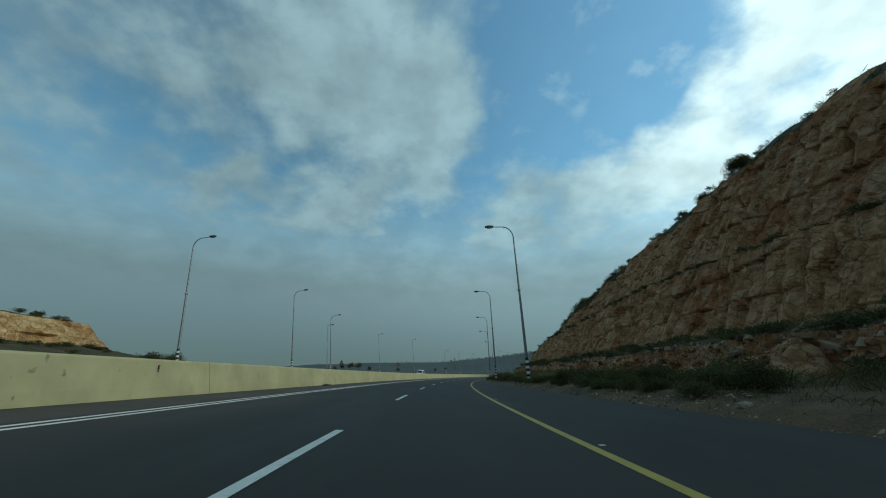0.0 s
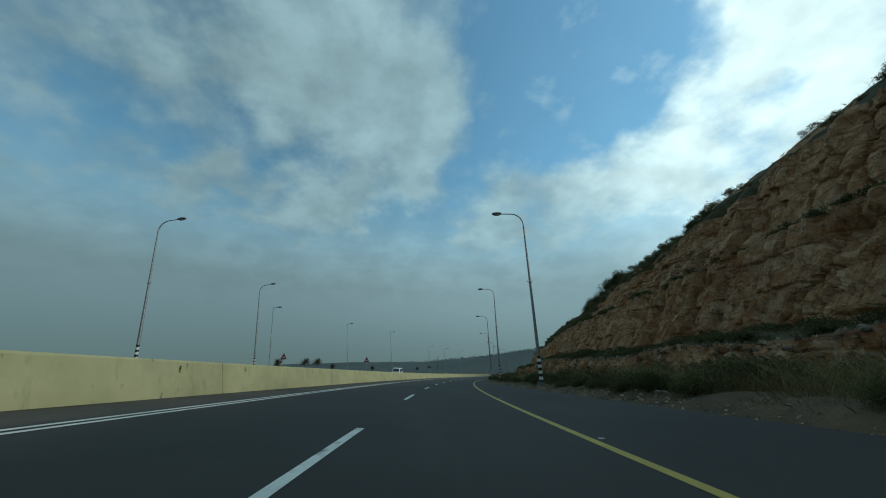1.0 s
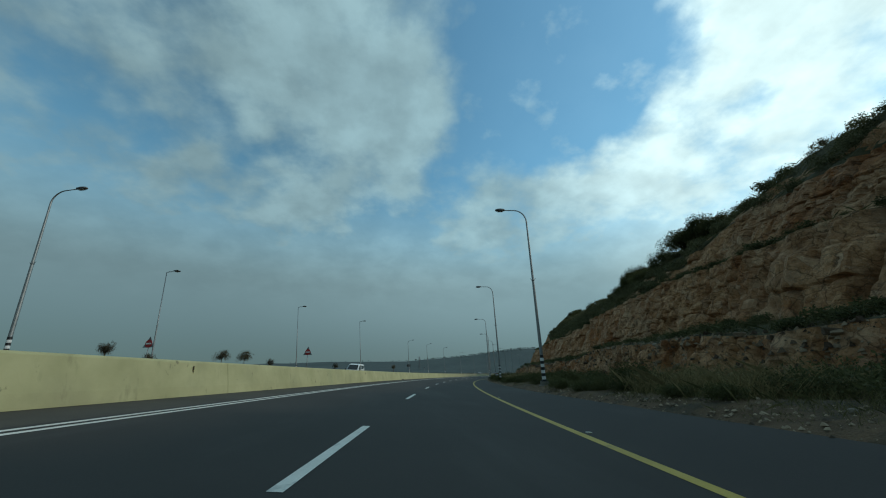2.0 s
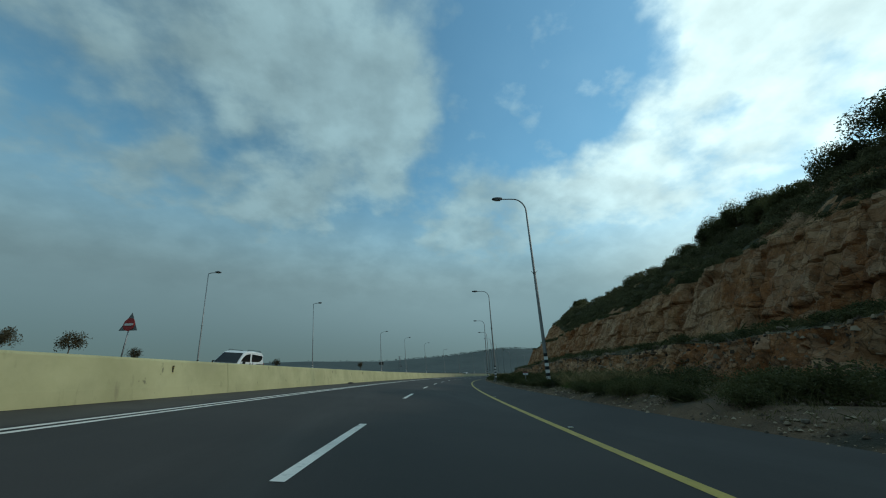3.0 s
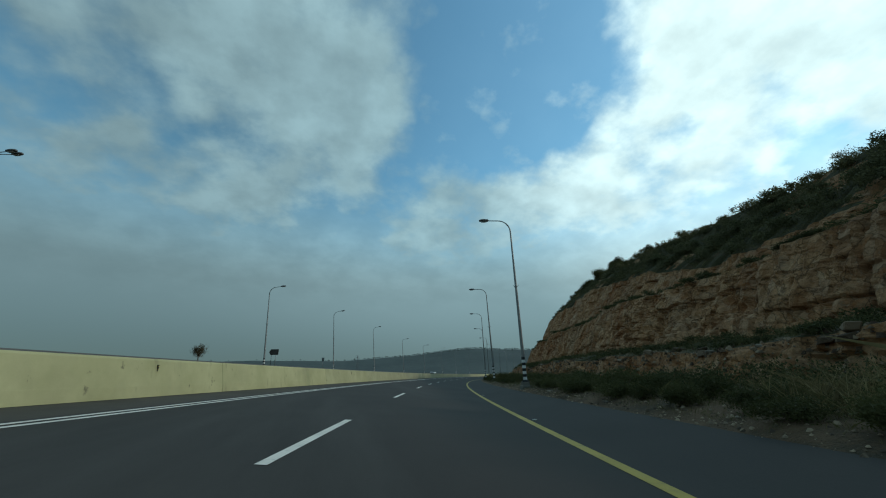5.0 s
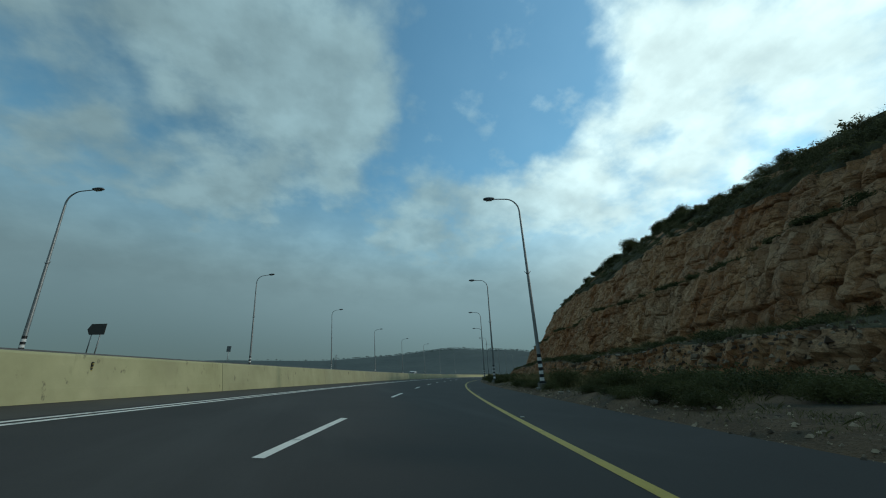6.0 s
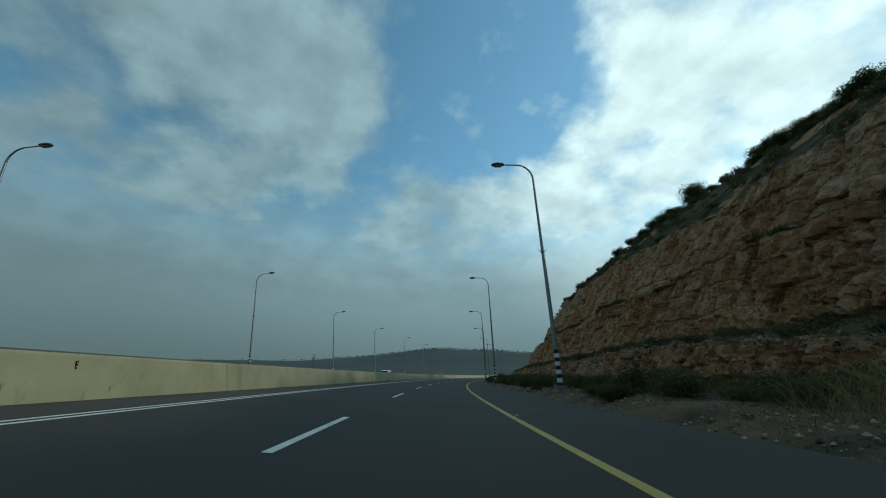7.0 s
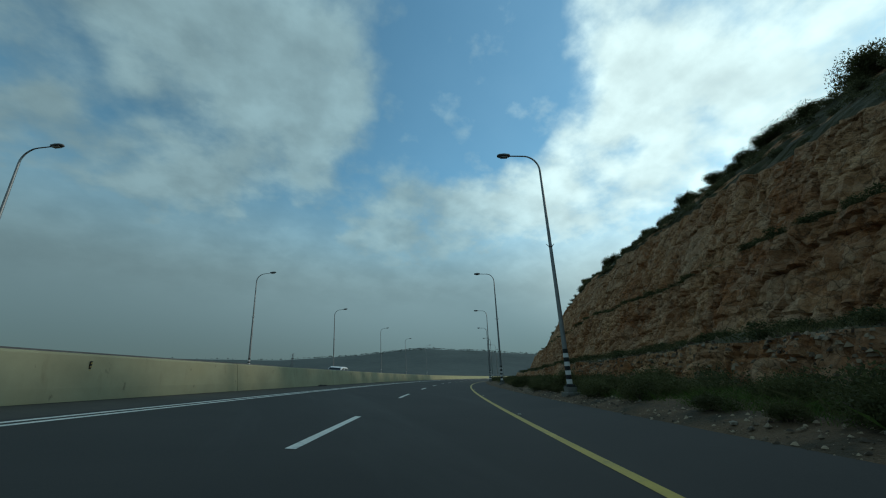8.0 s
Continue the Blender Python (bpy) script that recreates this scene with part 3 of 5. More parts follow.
def cutting():
    ss = np.concatenate([np.arange(-30, 0, 0.4), np.arange(0, 290, 0.17), np.arange(290, 380.1, 0.4)])
    top = np.interp(ss, KNOTS, TOP_Z)
    rock_top = np.maximum(top - np.interp(ss, KNOTS, ROCK_D) + 0.9 * fbm(ss / 7, 0 * ss, 23), 4.5)
    rows_l, rows_z, rows_k = [], [], []

    def span(n, l0, z0, l1, z1, kind, last=False):
        for i in range(n + (1 if last else 0)):
            f = i / n
            rows_l.append(l0 + (l1 - l0) * f + 0 * ss)
            rows_z.append(z0 + (z1 - z0) * f + 0 * ss)
            rows_k.append(kind)

    ledge = np.interp(ss, KNOTS, LEDGE_Z) - 0.1 + 0.6 * fbm(ss / 9, 0 * ss, 21)
    foot = ledge + 0.75
    mid = np.minimum(np.interp(ss, KNOTS, MID_Z) + 0.6 * fbm(ss / 12, 0 * ss, 22), rock_top - 0.8)
    lmid = 17.0 + (mid - foot) * 0.5
    ltop = lmid + 2.3 + (rock_top - mid) * 0.56
    span(2, 11.9, 0.3, 12.2, 0.6, 0)
    span(14, 12.2, 0.6, 13.0, ledge, 1)
    span(7, 13.0, ledge, 17.0, foot, 0)
    span(44, 17.0, foot, lmid, mid, 1)
    span(5, lmid, mid, lmid + 2.3, mid + 0.25, 0)
    span(64, lmid + 2.3, mid + 0.25, ltop, rock_top, 1)
    span(14, ltop, rock_top, ltop + 1.3 * (top - rock_top), top, 2)
    span(10, ltop + 1.3 * (top - rock_top), top, ltop + 60, 0.5 * top, 2, True)
    l, z = np.array(rows_l), np.array(rows_z)
    kind = np.array(rows_k)[:, None] + 0 * l
    s2 = np.broadcast_to(ss, l.shape)
    # beds dip gently; upright joints break them into blocks, massive in places and rubbly in others
    rubbly = np.clip(0.42 + 1.8 * fbm(s2 / 16, z / 5, 30, 3), 0, 1)
    level = np.arange(l.shape[0])[:, None] + 0 * l
    # further on the lower face is crumbling and the upper one massive
    late = np.clip((s2 - 165) / 25, 0, 1)
    rubbly = np.clip(rubbly + late * np.where(level < TIERS[4], 0.35, -0.35), 0, 1)
    rubbly = np.where(level < TIERS[2], 1.0, rubbly)
    u = s2 + 0.6 * fbm(z / 1.6, s2 / 5, 32, 3) + 0.10 * z
    # each stretch between main joints has its beds at heights of its own
    col = s2 / 5.5 + 0.7 * fbm(s2 / 9, z / 6, 49, 3)
    w = z + 0.7 * fbm(s2 / 6, z / 4, 31, 4) + 0.012 * s2 + 1.1 * _hash(np.floor(col), 0 * col, 71)
    main = np.minimum(col - np.floor(col), 1 - (col - np.floor(col))) * 5.5
    b_out, b_lean, b_side, b_flat, b_open = beds(u, w, 2.1, 1.2, 3.6, 41)
    m_out, m_lean, m_side, m_flat, m_open = beds(u + 0.25 * fbm(z / 0.6, s2 / 2, 44, 2), w + 0.3 * fbm(s2 / 1.2, z, 45, 2), 0.9, 0.45, 1.3, 51)
    t_out, t_lean, t_side, t_flat, t_open = beds(u + 0.2 * fbm(z / 0.3, s2, 46, 2), w + 0.2 * fbm(s2 / 0.6, z, 47, 2), 0.40, 0.28, 0.7, 61)
    d_rock = 0.9 * fbm(s2 / 10, z / 18, 33, 3) + 0.36 * b_out + 0.28 * b_lean + 0.35 * (_hash(np.floor(col), 0 * col, 72) - 0.5)
    d_rock = d_rock - 0.45 * np.clip(1 - main / 0.25, 0, 1) - 0.5 * b_open * np.clip(1 - b_side / 0.18, 0, 1) - 0.26 * b_open * np.clip(1 - b_flat / 0.14, 0, 1)
    d_rock = d_rock + (0.07 + 0.34 * rubbly) * (m_out + 0.6 * m_lean) - (0.05 + 0.28 * rubbly) * m_open * np.clip(1 - m_side / 0.14, 0, 1)
    d_rock = d_rock - 0.12 * rubbly * m_open * np.clip(1 - m_flat / 0.12, 0, 1)
    d_rock = d_rock + (0.03 + 0.18 * rubbly) * (t_out + 0.6 * t_lean) + (0.07 + 0.16 * rubbly) * fbm(s2 / 0.9, z / 0.9, 39, 3)
    # upright flutes on the massive stretches
    d_rock = d_rock + (1 - rubbly) * (1.25 * np.abs(fbm(s2 / 1.3, z / 8, 28, 3)) - 0.22)
    # hollows where whole blocks have fallen out
    d_rock = d_rock - 0.6 * np.clip(fbm(s2 / 3.2, z / 2.4, 34, 3) - 0.26, 0, 0.5) / 0.3
    # upright clefts, each with a place, a half width and a depth
    for cs, cw, cd in ((58.2, 1.2, 3.4), (53.2, 0.9, 3.0), (66.0, 0.6, 0.9), (35.0, 0.6, 0.9), (105.5, 1.3, 1.4), (141.0, 0.8, 1.0), (184.0, 0.7, 0.9),
                       (233.0, 0.8, 1.2), (243.5, 0.7, 1.0), (77.0, 0.6, 1.0), (25.0, 0.7, 0.8), (160.0, 0.7, 0.9), (205.0, 0.7, 0.9)):
        line = cs + 0.9 * fbm(z / 3.0, 0 * z + cs, 36, 2)
        d_rock = d_rock - cd * np.clip(1 - ((s2 - line) / cw) ** 2, 0, 1) * (0.5 + vnoise(z / 2.0, 0 * z + cs, 38))
    d_soft = 0.5 * fbm(s2 / 3, l / 3, 35)
    face = np.clip(kind, 0, 1) * (kind < 2)
    ramp_in = np.ones_like(l)
    ramp_in[:4] = 0.2
    ramp_in[TIERS[1]:TIERS[2]] *= 0.8
    out = face * d_rock * ramp_in
    # the benches begin where the faces below them end
    for first, after in ((TIERS[2], TIERS[3]), (TIERS[4], TIERS[5]), (TIERS[6], TIERS[7])):
        for row in range(first, after):
            out[row] = out[first - 1] * (1 - (row - first) / (after - first)) ** 1.5
    l = l - out * 0.95
    z = z + face * out * 0.12 + np.where(kind == 2, 1.0, 0.35) * (1 - face) * d_soft
    pts = at_many(s2, l, z).reshape(-1, 3)
    rows, cols = l.shape
    faces = grid_faces(rows, cols)
    me = bpy.data.meshes.new("rock_cutting")
    me.from_pydata(pts.tolist(), [], faces.tolist())
    me.materials.append(ROCK)
    me.materials.append(SCRUB_GROUND)
    fk = (kind[:-1, :-1] != 1).astype(np.int32).reshape(-1)
    # rock outcrops through the scrub of the slope
    bare = (kind[:-1, :-1] == 2) & (level[:-1, :-1] < TIERS[7]) & (fbm(s2 / 5, l / 3, 48, 3)[:-1, :-1] > 0.22)
    fk[bare.reshape(-1)] = 0
    me.polygons.foreach_set("material_index", fk)
    me.update()
    return new("rock_cutting", me), pts.reshape(rows, cols, 3), ss


cutting_ob, CUT, CUT_S = cutting()
tagged(cutting_ob, "tall stepped limestone road cutting, grey and rust-stained", "cliff", kind="structure")


# trees of the far ridge, too many and too far to count
def ridge_woods():
    g = np.random.default_rng(3)
    n = 800
    az = np.radians(np.clip(g.normal(19, 12, n), -20, 55))
    rr = 1290 - 260 * g.random(n)
    x, y = 30 + rr * np.sin(az), 120 + rr * np.cos(az)
    turn = np.degrees(az)
    crest = np.interp(turn, [-60, -29, -20, -10, 0, 11, 16, 20, 28, 36, 60], [22, 33, 46, 48, 50, 68, 80, 86, 79, 66, 60])
    rise = np.clip((rr - 500) / 750, 0, 1)
    z = 1.0 + crest * rise * rise * (3 - 2 * rise) + 6 * rise * fbm(x / 160, y / 160, 9)
    size = 0.5 + 1.3 * g.random(n) ** 3
    k = 26
    d = g.normal(0, 1, (n, k, 3)) * np.array([0.6, 0.6, 0.5])
    p = np.stack([x, y, z + size * 0.6], -1)[:, None] + d * size[:, None, None]
    a = g.normal(0, 1, (n, k, 3)) * 0.5 * size[:, None, None]
    c = g.normal(0, 1, (n, k, 3)) * 0.4 * size[:, None, None]
    v = np.stack([p - a, p + c, p + a], 2).reshape(-1, 3)
    return tagged(mesh_object("ridge_woods", v, np.arange(len(v)).reshape(-1, 3), RIDGE_LEAF), "hazy scattered trees along the far ridge", "woods", kind="stuff")


ridge_woods()

# ---- street lamps ----
GLASS = surface("lamp_glass", (0.35, 0.36, 0.36), (0.45, 0.46, 0.46), 0.15, 4, 30, 0)


def street_lamp(arm=1, kind="curved", H=11.35):
    """Tall tapered galvanised lamp post with banded foot. arm: +1 reaches to local +x, -1 to local -x."""
    root = new("street_lamp")
    bm = bmesh.new()
    if kind == "curved":
        pts = [(0, 0, 0.0), (0, 0, 1.6), (0, 0, 6.2), (0, 0, H - 0.95)]
        rad = [0.115, 0.107, 0.08, 0.056]
        for k in range(1, 9):
            a = math.pi / 2 * k / 8
            pts.append((arm * 0.85 * (1 - math.cos(a)), 0, H - 0.95 + 0.9 * math.sin(a)))
            rad.append(0.052 - 0.002 * k)
        pts.append((arm * 1.55, 0, H - 0.02))
        rad.append(0.034)
    else:
        pts = [(0, 0, 0), (0, 0, 1.6), (0, 0, 6.2), (0, 0, H)]
        rad = [0.11, 0.10, 0.075, 0.05]
    tube(bm, pts, rad, 12)
    part("pole", bm, GALV, root)
    if kind != "curved":
        for dy in (-0.12, 0.25):
            bm = bmesh.new()
            tube(bm, [(0, 0, H - 0.05), (arm * 0.5, dy * 0.6, H + 0.05), (arm * 1.1, dy, H + 0.02)], 0.03, 8)
            part("arm", bm, GALV, root)
    for k in range(8):
        bm = bmesh.new()
        z0 = 0.12 + k * 0.175
        tube(bm, [(0, 0, z0), (0, 0, z0 + 0.175)], 0.121 - 0.001 * k, 14, False)
        part("band", bm, WHITE_PAINT if k % 2 == 0 else BLACK_PAINT, root, "white painted band" if k % 2 == 0 else "black painted band")
    bm = bmesh.new()
    tube(bm, [(0, 0, 6.2), (0, 0, 6.27)], 0.10, 12)
    tube(bm, [(-0.2, 0, 6.36), (-0.08, 0, 6.24), (0.08, 0, 6.24), (0.2, 0, 6.36)], 0.016, 6)
    part("bracket", bm, GALV, root, "small steel collar with two bent stubs")
    bm = bmesh.new()
    box(bm, (0.42, 0.42, 0.03), (0, 0, 0.015), 0.006)
    tube(bm, [(0, 0, 0.03), (0, 0, 0.12)], [0.2, 0.125], 12)
    for dx in (-0.15, 0.15):
        for dy in (-0.15, 0.15):
            tube(bm, [(dx, dy, 0.0), (dx, dy, 0.10)], 0.018, 6)
    part("base_plate", bm, BLACK_PAINT, root, "dark bolted base plate")
    heads = [(1.55, 0.0, H - 0.02)] if kind == "curved" else [(1.1, -0.12, H + 0.02), (1.1, 0.25, H + 0.02)]
    for hx, hy, hz in heads:
        bm = bmesh.new()
        secs = [(-0.04, 0.05, 0.05), (0.02, 0.13, 0.10), (0.30, 0.17, 0.13), (0.52, 0.16, 0.11), (0.64, 0.11, 0.08), (0.68, 0.04, 0.03)]
        rings = []
        for dx, hw, hh in secs:
            rings.append([bm.verts.new((arm * (hx + dx), hy + hw * math.cos(a), hz + 0.02 + hh * math.sin(a) * (1.0 if math.sin(a) > 0 else 0.7)))
                          for a in (2 * math.pi * k / 12 for k in range(12))])
        for a, b in zip(rings, rings[1:]):
            for k in range(12):
                bm.faces.new((a[k], a[(k + 1) % 12], b[(k + 1) % 12], b[k])).smooth = True
        bm.faces.new(rings[0][::-1]), bm.faces.new(rings[-1])
        bmesh.ops.recalc_face_normals(bm, faces=bm.faces)
        lum = part("luminaire", bm, LAMP_GREY, root, "flat grey lamp head")
        bm = bmesh.new()
        box(bm, (0.38, 0.2, 0.03), (arm * (hx + 0.31), hy, hz - 0.075), 0.01)
        part("lens", bm, GLASS, lum, "clear lamp glass")
    return root


def foundation(s, l, z):
    root = tagged(new("lamp_foundation"), "two-stepped square concrete footing under a lamp post", "footing", "lamp footings")
    bm = bmesh.new()
    box(bm, (0.42, 0.42, 0.30), (0, 0, -0.15), 0.02)
    part("pedestal", bm, GREY_CONCRETE, root)
    bm = bmesh.new()
    box(bm, (0.62, 0.62, 0.5), (0, 0, -0.47), 0.05)
    part("slab", bm, GREY_CONCRETE, root)
    root.matrix_basis = stand(s, l, z, 8)


lamp_right = tagged(street_lamp(-1), "tall galvanised lamp post with black-and-white banded foot", "street lamp", "lamps along the cutting")
# metres along the road, metres to its right, lean in degrees, height of the lamp head
RIGHT = [(26.6, 6.05, -1.3, 12.45), (49.6, 5.94, -1.0, 12.3), (75.4, 6.1, -0.6, 12.6), (98.95, 5.99, -1.7, 12.44), (124.9, 5.66, -1.6, 11.85), (152.5, 5.6, -1.0, 11.75),
         (174.9, 5.99, -2.3, 11.85), (197.2, 5.88, -1.3, 12.2), (222.35, 5.83, -1.3, 12.43), (245.5, 5.8, -1.4, 12.3), (269.2, 5.9, -1.0, 12.2), (293, 5.9, -1.2, 12.2),
         (317, 5.9, -1.2, 12.2), (341, 5.9, -1.2, 12.2), (365, 5.9, -1.2, 12.2)]
RIGHT_LAMPS = [q[0] for q in RIGHT]
FOOT_Z = 0.62
for k, (sp, lp, lean, high) in enumerate(RIGHT):
    m = stand(sp, lp, FOOT_Z, 0, lean) @ Matrix.Diagonal((1, 1, (high - FOOT_Z) / 11.35, 1))
    if k:
        copy_thing(lamp_right, m)
    foundation(sp, lp, FOOT_Z)
sp, lp, lean, high = RIGHT[0]
lamp_right.matrix_basis = stand(sp, lp, FOOT_Z, 0, lean) @ Matrix.Diagonal((1, 1, (high - FOOT_Z) / 11.35, 1))

lamp_left = tagged(street_lamp(1, H=11.65), "tall galvanised lamp post beyond the barrier, banded foot", "street lamp", "lamps along the far carriageway")
lamp_twin = tagged(street_lamp(1, "twin", 14.2), "straight galvanised lamp post with two short lamp arms", "street lamp", "twin-headed lamps")
LEFT = [(32.5, -24.0, -5.2, 14.5), (53.0, -23.4, -5.4, 13.95), (72.7, -25.8, -5.0, 13.4), (175.0, -23.1, -4.2, 12.75), (196.8, -22.4, -4.9, 13.25), (222.9, -22.8, -4.9, 13.63),
        (244.6, -21.0, -4.8, 12.5), (265.2, -19.6, -4.2, 12.1), (298.0, -21.4, -4.0, 13.3), (323, -22.0, -4.0, 13.2), (348, -22.0, -4.0, 13.2)]
for post, tall, spots in ((lamp_left, 11.65, LEFT), (lamp_twin, 14.2, [(96.45, -38.1, -4.5, 15.06), (125.2, -34.0, -5.2, 15.64), (149.5, -29.4, -5.4, 15.95)])):
    for sp, lp, lean, high in spots[::-1]:
        m = stand(sp, lp, surface_z(sp, lp), 0, lean) @ Matrix.Diagonal((1, 1, (high - surface_z(sp, lp)) / tall, 1))
        if (sp, lp) == spots[0][:2]:
            post.matrix_basis = m
        else:
            copy_thing(post, m)

# ---- plates on the barrier ----
YELLOW_REFLECTOR = surface("dull_yellow_reflector", (0.30, 0.24, 0.06), (0.42, 0.34, 0.10), 0.4, 6, 40, 0)


def barrier_marker():
    root = new("barrier_marker")
    bm = bmesh.new()
    box(bm, (0.02, 0.06, 0.27), (0, 0, 0), 0.004)
    part("plate", bm, BLACK_PAINT, root)
    for k in range(3):
        bm = bmesh.new()
        box(bm, (0.006, 0.045, 0.028), (0.0135, 0, -0.085 + k * 0.085), 0, pose(0, 0, 0, 25, 0, 0))
        part("stripe", bm, YELLOW_REFLECTOR, root, "dull yellow slanted stripe")
    return root


marker = tagged(barrier_marker(), "narrow black marker plate with yellow stripes on concrete barrier", "marker plate", "barrier markers")
for k, sp in enumerate([11.5, 37.7, 64.0, 89.0, 114.5, 140.5, 164.2, 189.5, 215.3, 240, 268, 294, 320]):
    m = stand(sp, -8.545, 0.535 + 0.79)
    if k == 0:
        marker.matrix_basis = m
    else:
        copy_thing(marker, m)

# ---- studs along the yellow line ----
STUD_WHITE = surface("worn_white_stud", (0.42, 0.42, 0.40), (0.60, 0.60, 0.57), 0.5, 6, 40, 0.2, 0.002)


def road_stud():
    root = new("road_stud")
    bm = bmesh.new()
    box(bm, (0.11, 0.10, 0.02), (0, 0, 0.01), 0.006)
    part("body", bm, STUD_WHITE, root)
    bm = bmesh.new()
    box(bm, (0.085, 0.008, 0.011), (0, -0.051, 0.011), 0.002)
    part("reflector", bm, YELLOW_REFLECTOR, root, "dull yellow reflector")
    return root


stud = tagged(road_stud(), "low worn white road stud beside the yellow line", "road stud", "road studs")
for k in range(26):
    sp = 7.0 + 13.25 * k
    m = stand(sp, 2.92, surface_z(sp, 2.92) + 0.001, 0, 2.4)
    if k == 0:
        stud.matrix_basis = m
    else:
        copy_thing(stud, m)

# ---- plants ----
def leaf_mesh(name, clumps, leaves, size, material, seed, squash=0.8, twigs=6):
    """A bush crown: leaves set about several clumps, on bare stems. Unit radius, base at z = 0."""
    rng = np.random.default_rng(seed)
    centres = rng.normal(0, 1, (clumps, 3))
    centres /= np.linalg.norm(centres, axis=1)[:, None] + 1e-9
    centres *= (0.25 + 0.5 * rng.random((clumps, 1)))
    centres[:, 2] = np.abs(centres[:, 2]) * squash + 0.25
    rad = 0.22 + 0.22 * rng.random(clumps)
    which = rng.integers(0, clumps, leaves)
    d = rng.normal(0, 1, (leaves, 3))
    d /= np.linalg.norm(d, axis=1)[:, None]
    p = centres[which] + d * (rad[which] * rng.random(leaves) ** 0.4)[:, None]
    p[:, 2] = np.abs(p[:, 2])
    a = rng.normal(0, 1, (leaves, 3))
    a /= np.linalg.norm(a, axis=1)[:, None]
    b = np.cross(a, rng.normal(0, 1, (leaves, 3)))
    b /= np.linalg.norm(b, axis=1)[:, None]
    ln = size * (0.6 + 0.8 * rng.random((leaves, 1)))
    a, b = a * ln, b * ln * 0.45
    verts = np.stack([p - a, p + b, p + a, p - b], 1).reshape(-1, 3)
    faces = np.arange(leaves * 4).reshape(-1, 4)
    me = bpy.data.meshes.new(name)
    me.from_pydata(verts.tolist(), [], faces.tolist())
    me.materials.append(material)
    bm = bmesh.new()
    for k in range(twigs):
        c = centres[k % clumps]
        tube(bm, [(0.05 * c[0], 0.05 * c[1], -0.15), (0.5 * c[0], 0.5 * c[1], c[2] * 0.5), tuple(c * 0.98)], [0.035, 0.022, 0.008], 5)
    st = bpy.data.meshes.new("stem")
    bm.to_mesh(st)
    bm.free()
    st.materials.append(BARK)
    return me, st


BUSHES = [leaf_mesh("crown", 34, 4200, 0.040, LEAF, 1), leaf_mesh("crown", 38, 4200, 0.038, LEAF, 2, 0.6), leaf_mesh("crown", 30, 3800, 0.042, LEAF, 3, 0.9),
          leaf_mesh("crown", 40, 4200, 0.038, LEAF, 4, 0.45)]
DRY = [leaf_mesh("crown", 16, 420, 0.045, LEAF_DRY, 5, 0.9, 14), leaf_mesh("crown", 22, 520, 0.04, LEAF_DRY, 6, 0.8, 18)]
BIG = [leaf_mesh("crown", 44, 11000, 0.032, LEAF, 7, 0.75, 12), leaf_mesh("crown", 40, 10000, 0.034, LEAF, 8, 0.9, 12)]
rng = random.Random(4)


def bush(meshes, place, size, label, group, height=1.0, name="bush"):
    me, st = meshes
    root = tagged(new(name), label, "bush", group)
    c = new("crown", me)
    t = new("stem", st)
    c.parent = t.parent = root
    root.matrix_basis = Matrix.Translation(place) @ Matrix.Rotation(rng.uniform(0, 6.28), 4, "Z") @ Matrix.Diagonal((size * rng.uniform(0.85, 1.2), size * rng.uniform(0.85, 1.2), size * height, 1))
    return root


def on_cut(s, row):
    """A place on the cutting's surface: metres along, and a row of its cross-section (may be fractional), in the numbering of PLAN_ROWS."""
    c = int(np.clip(np.searchsorted(CUT_S, s), 0, len(CUT_S) - 1))
    row = float(np.interp(row, PLAN_ROWS, TIERS))
    r0 = int(row)
    f = row - r0
    return Vector(CUT[r0, c] * (1 - f) + CUT[min(r0 + 1, CUT.shape[0] - 1), c] * f)


PLAN_ROWS = [0, 2, 11, 18, 44, 48, 88, 102, 112]
SMALL = [leaf_mesh("scrub", 18, 430, 0.085, LEAF, 21, 0.7, 2)[0], leaf_mesh("scrub", 14, 400, 0.09, LEAF, 22, 0.9, 2)[0], leaf_mesh("scrub", 22, 450, 0.08, LEAF, 23, 0.5, 2)[0],
         leaf_mesh("scrub", 26, 850, 0.045, LEAF, 24, 0.7, 2)[0], leaf_mesh("scrub", 30, 850, 0.045, LEAF, 25, 0.55, 2)[0]]
SMALL_XYZ = [np.array([v.co[:] for v in me.vertices]) for me in SMALL]


def scrub(name, spots, label, kinds=(0, 1, 2), leaf=None):
    """Many small shrubs joined into one sheet of growth. spots: place, size, height."""
    verts = []
    for p, size, high in spots:
        v = SMALL_XYZ[rng.choice(kinds)]
        a = rng.uniform(0, 6.28)
        rot = np.array([[math.cos(a), -math.sin(a), 0], [math.sin(a), math.cos(a), 0], [0, 0, high]])
        verts.append(v @ rot.T * size + np.array(p))
    v = np.concatenate(verts)
    return tagged(mesh_object(name, v, np.arange(len(v)).reshape(-1, 4), leaf or SCRUB_LEAF), label, "scrub", kind="stuff")


OLIVE_LEAF = leafy("olive_scrub_leaf", (0.060, 0.062, 0.027), (0.190, 0.175, 0.085), 0.5, 0.3)
SCRUB_LEAF = leafy("scrub_leaf", (0.038, 0.043, 0.016), (0.130, 0.130, 0.054), 0.5, 0.3)

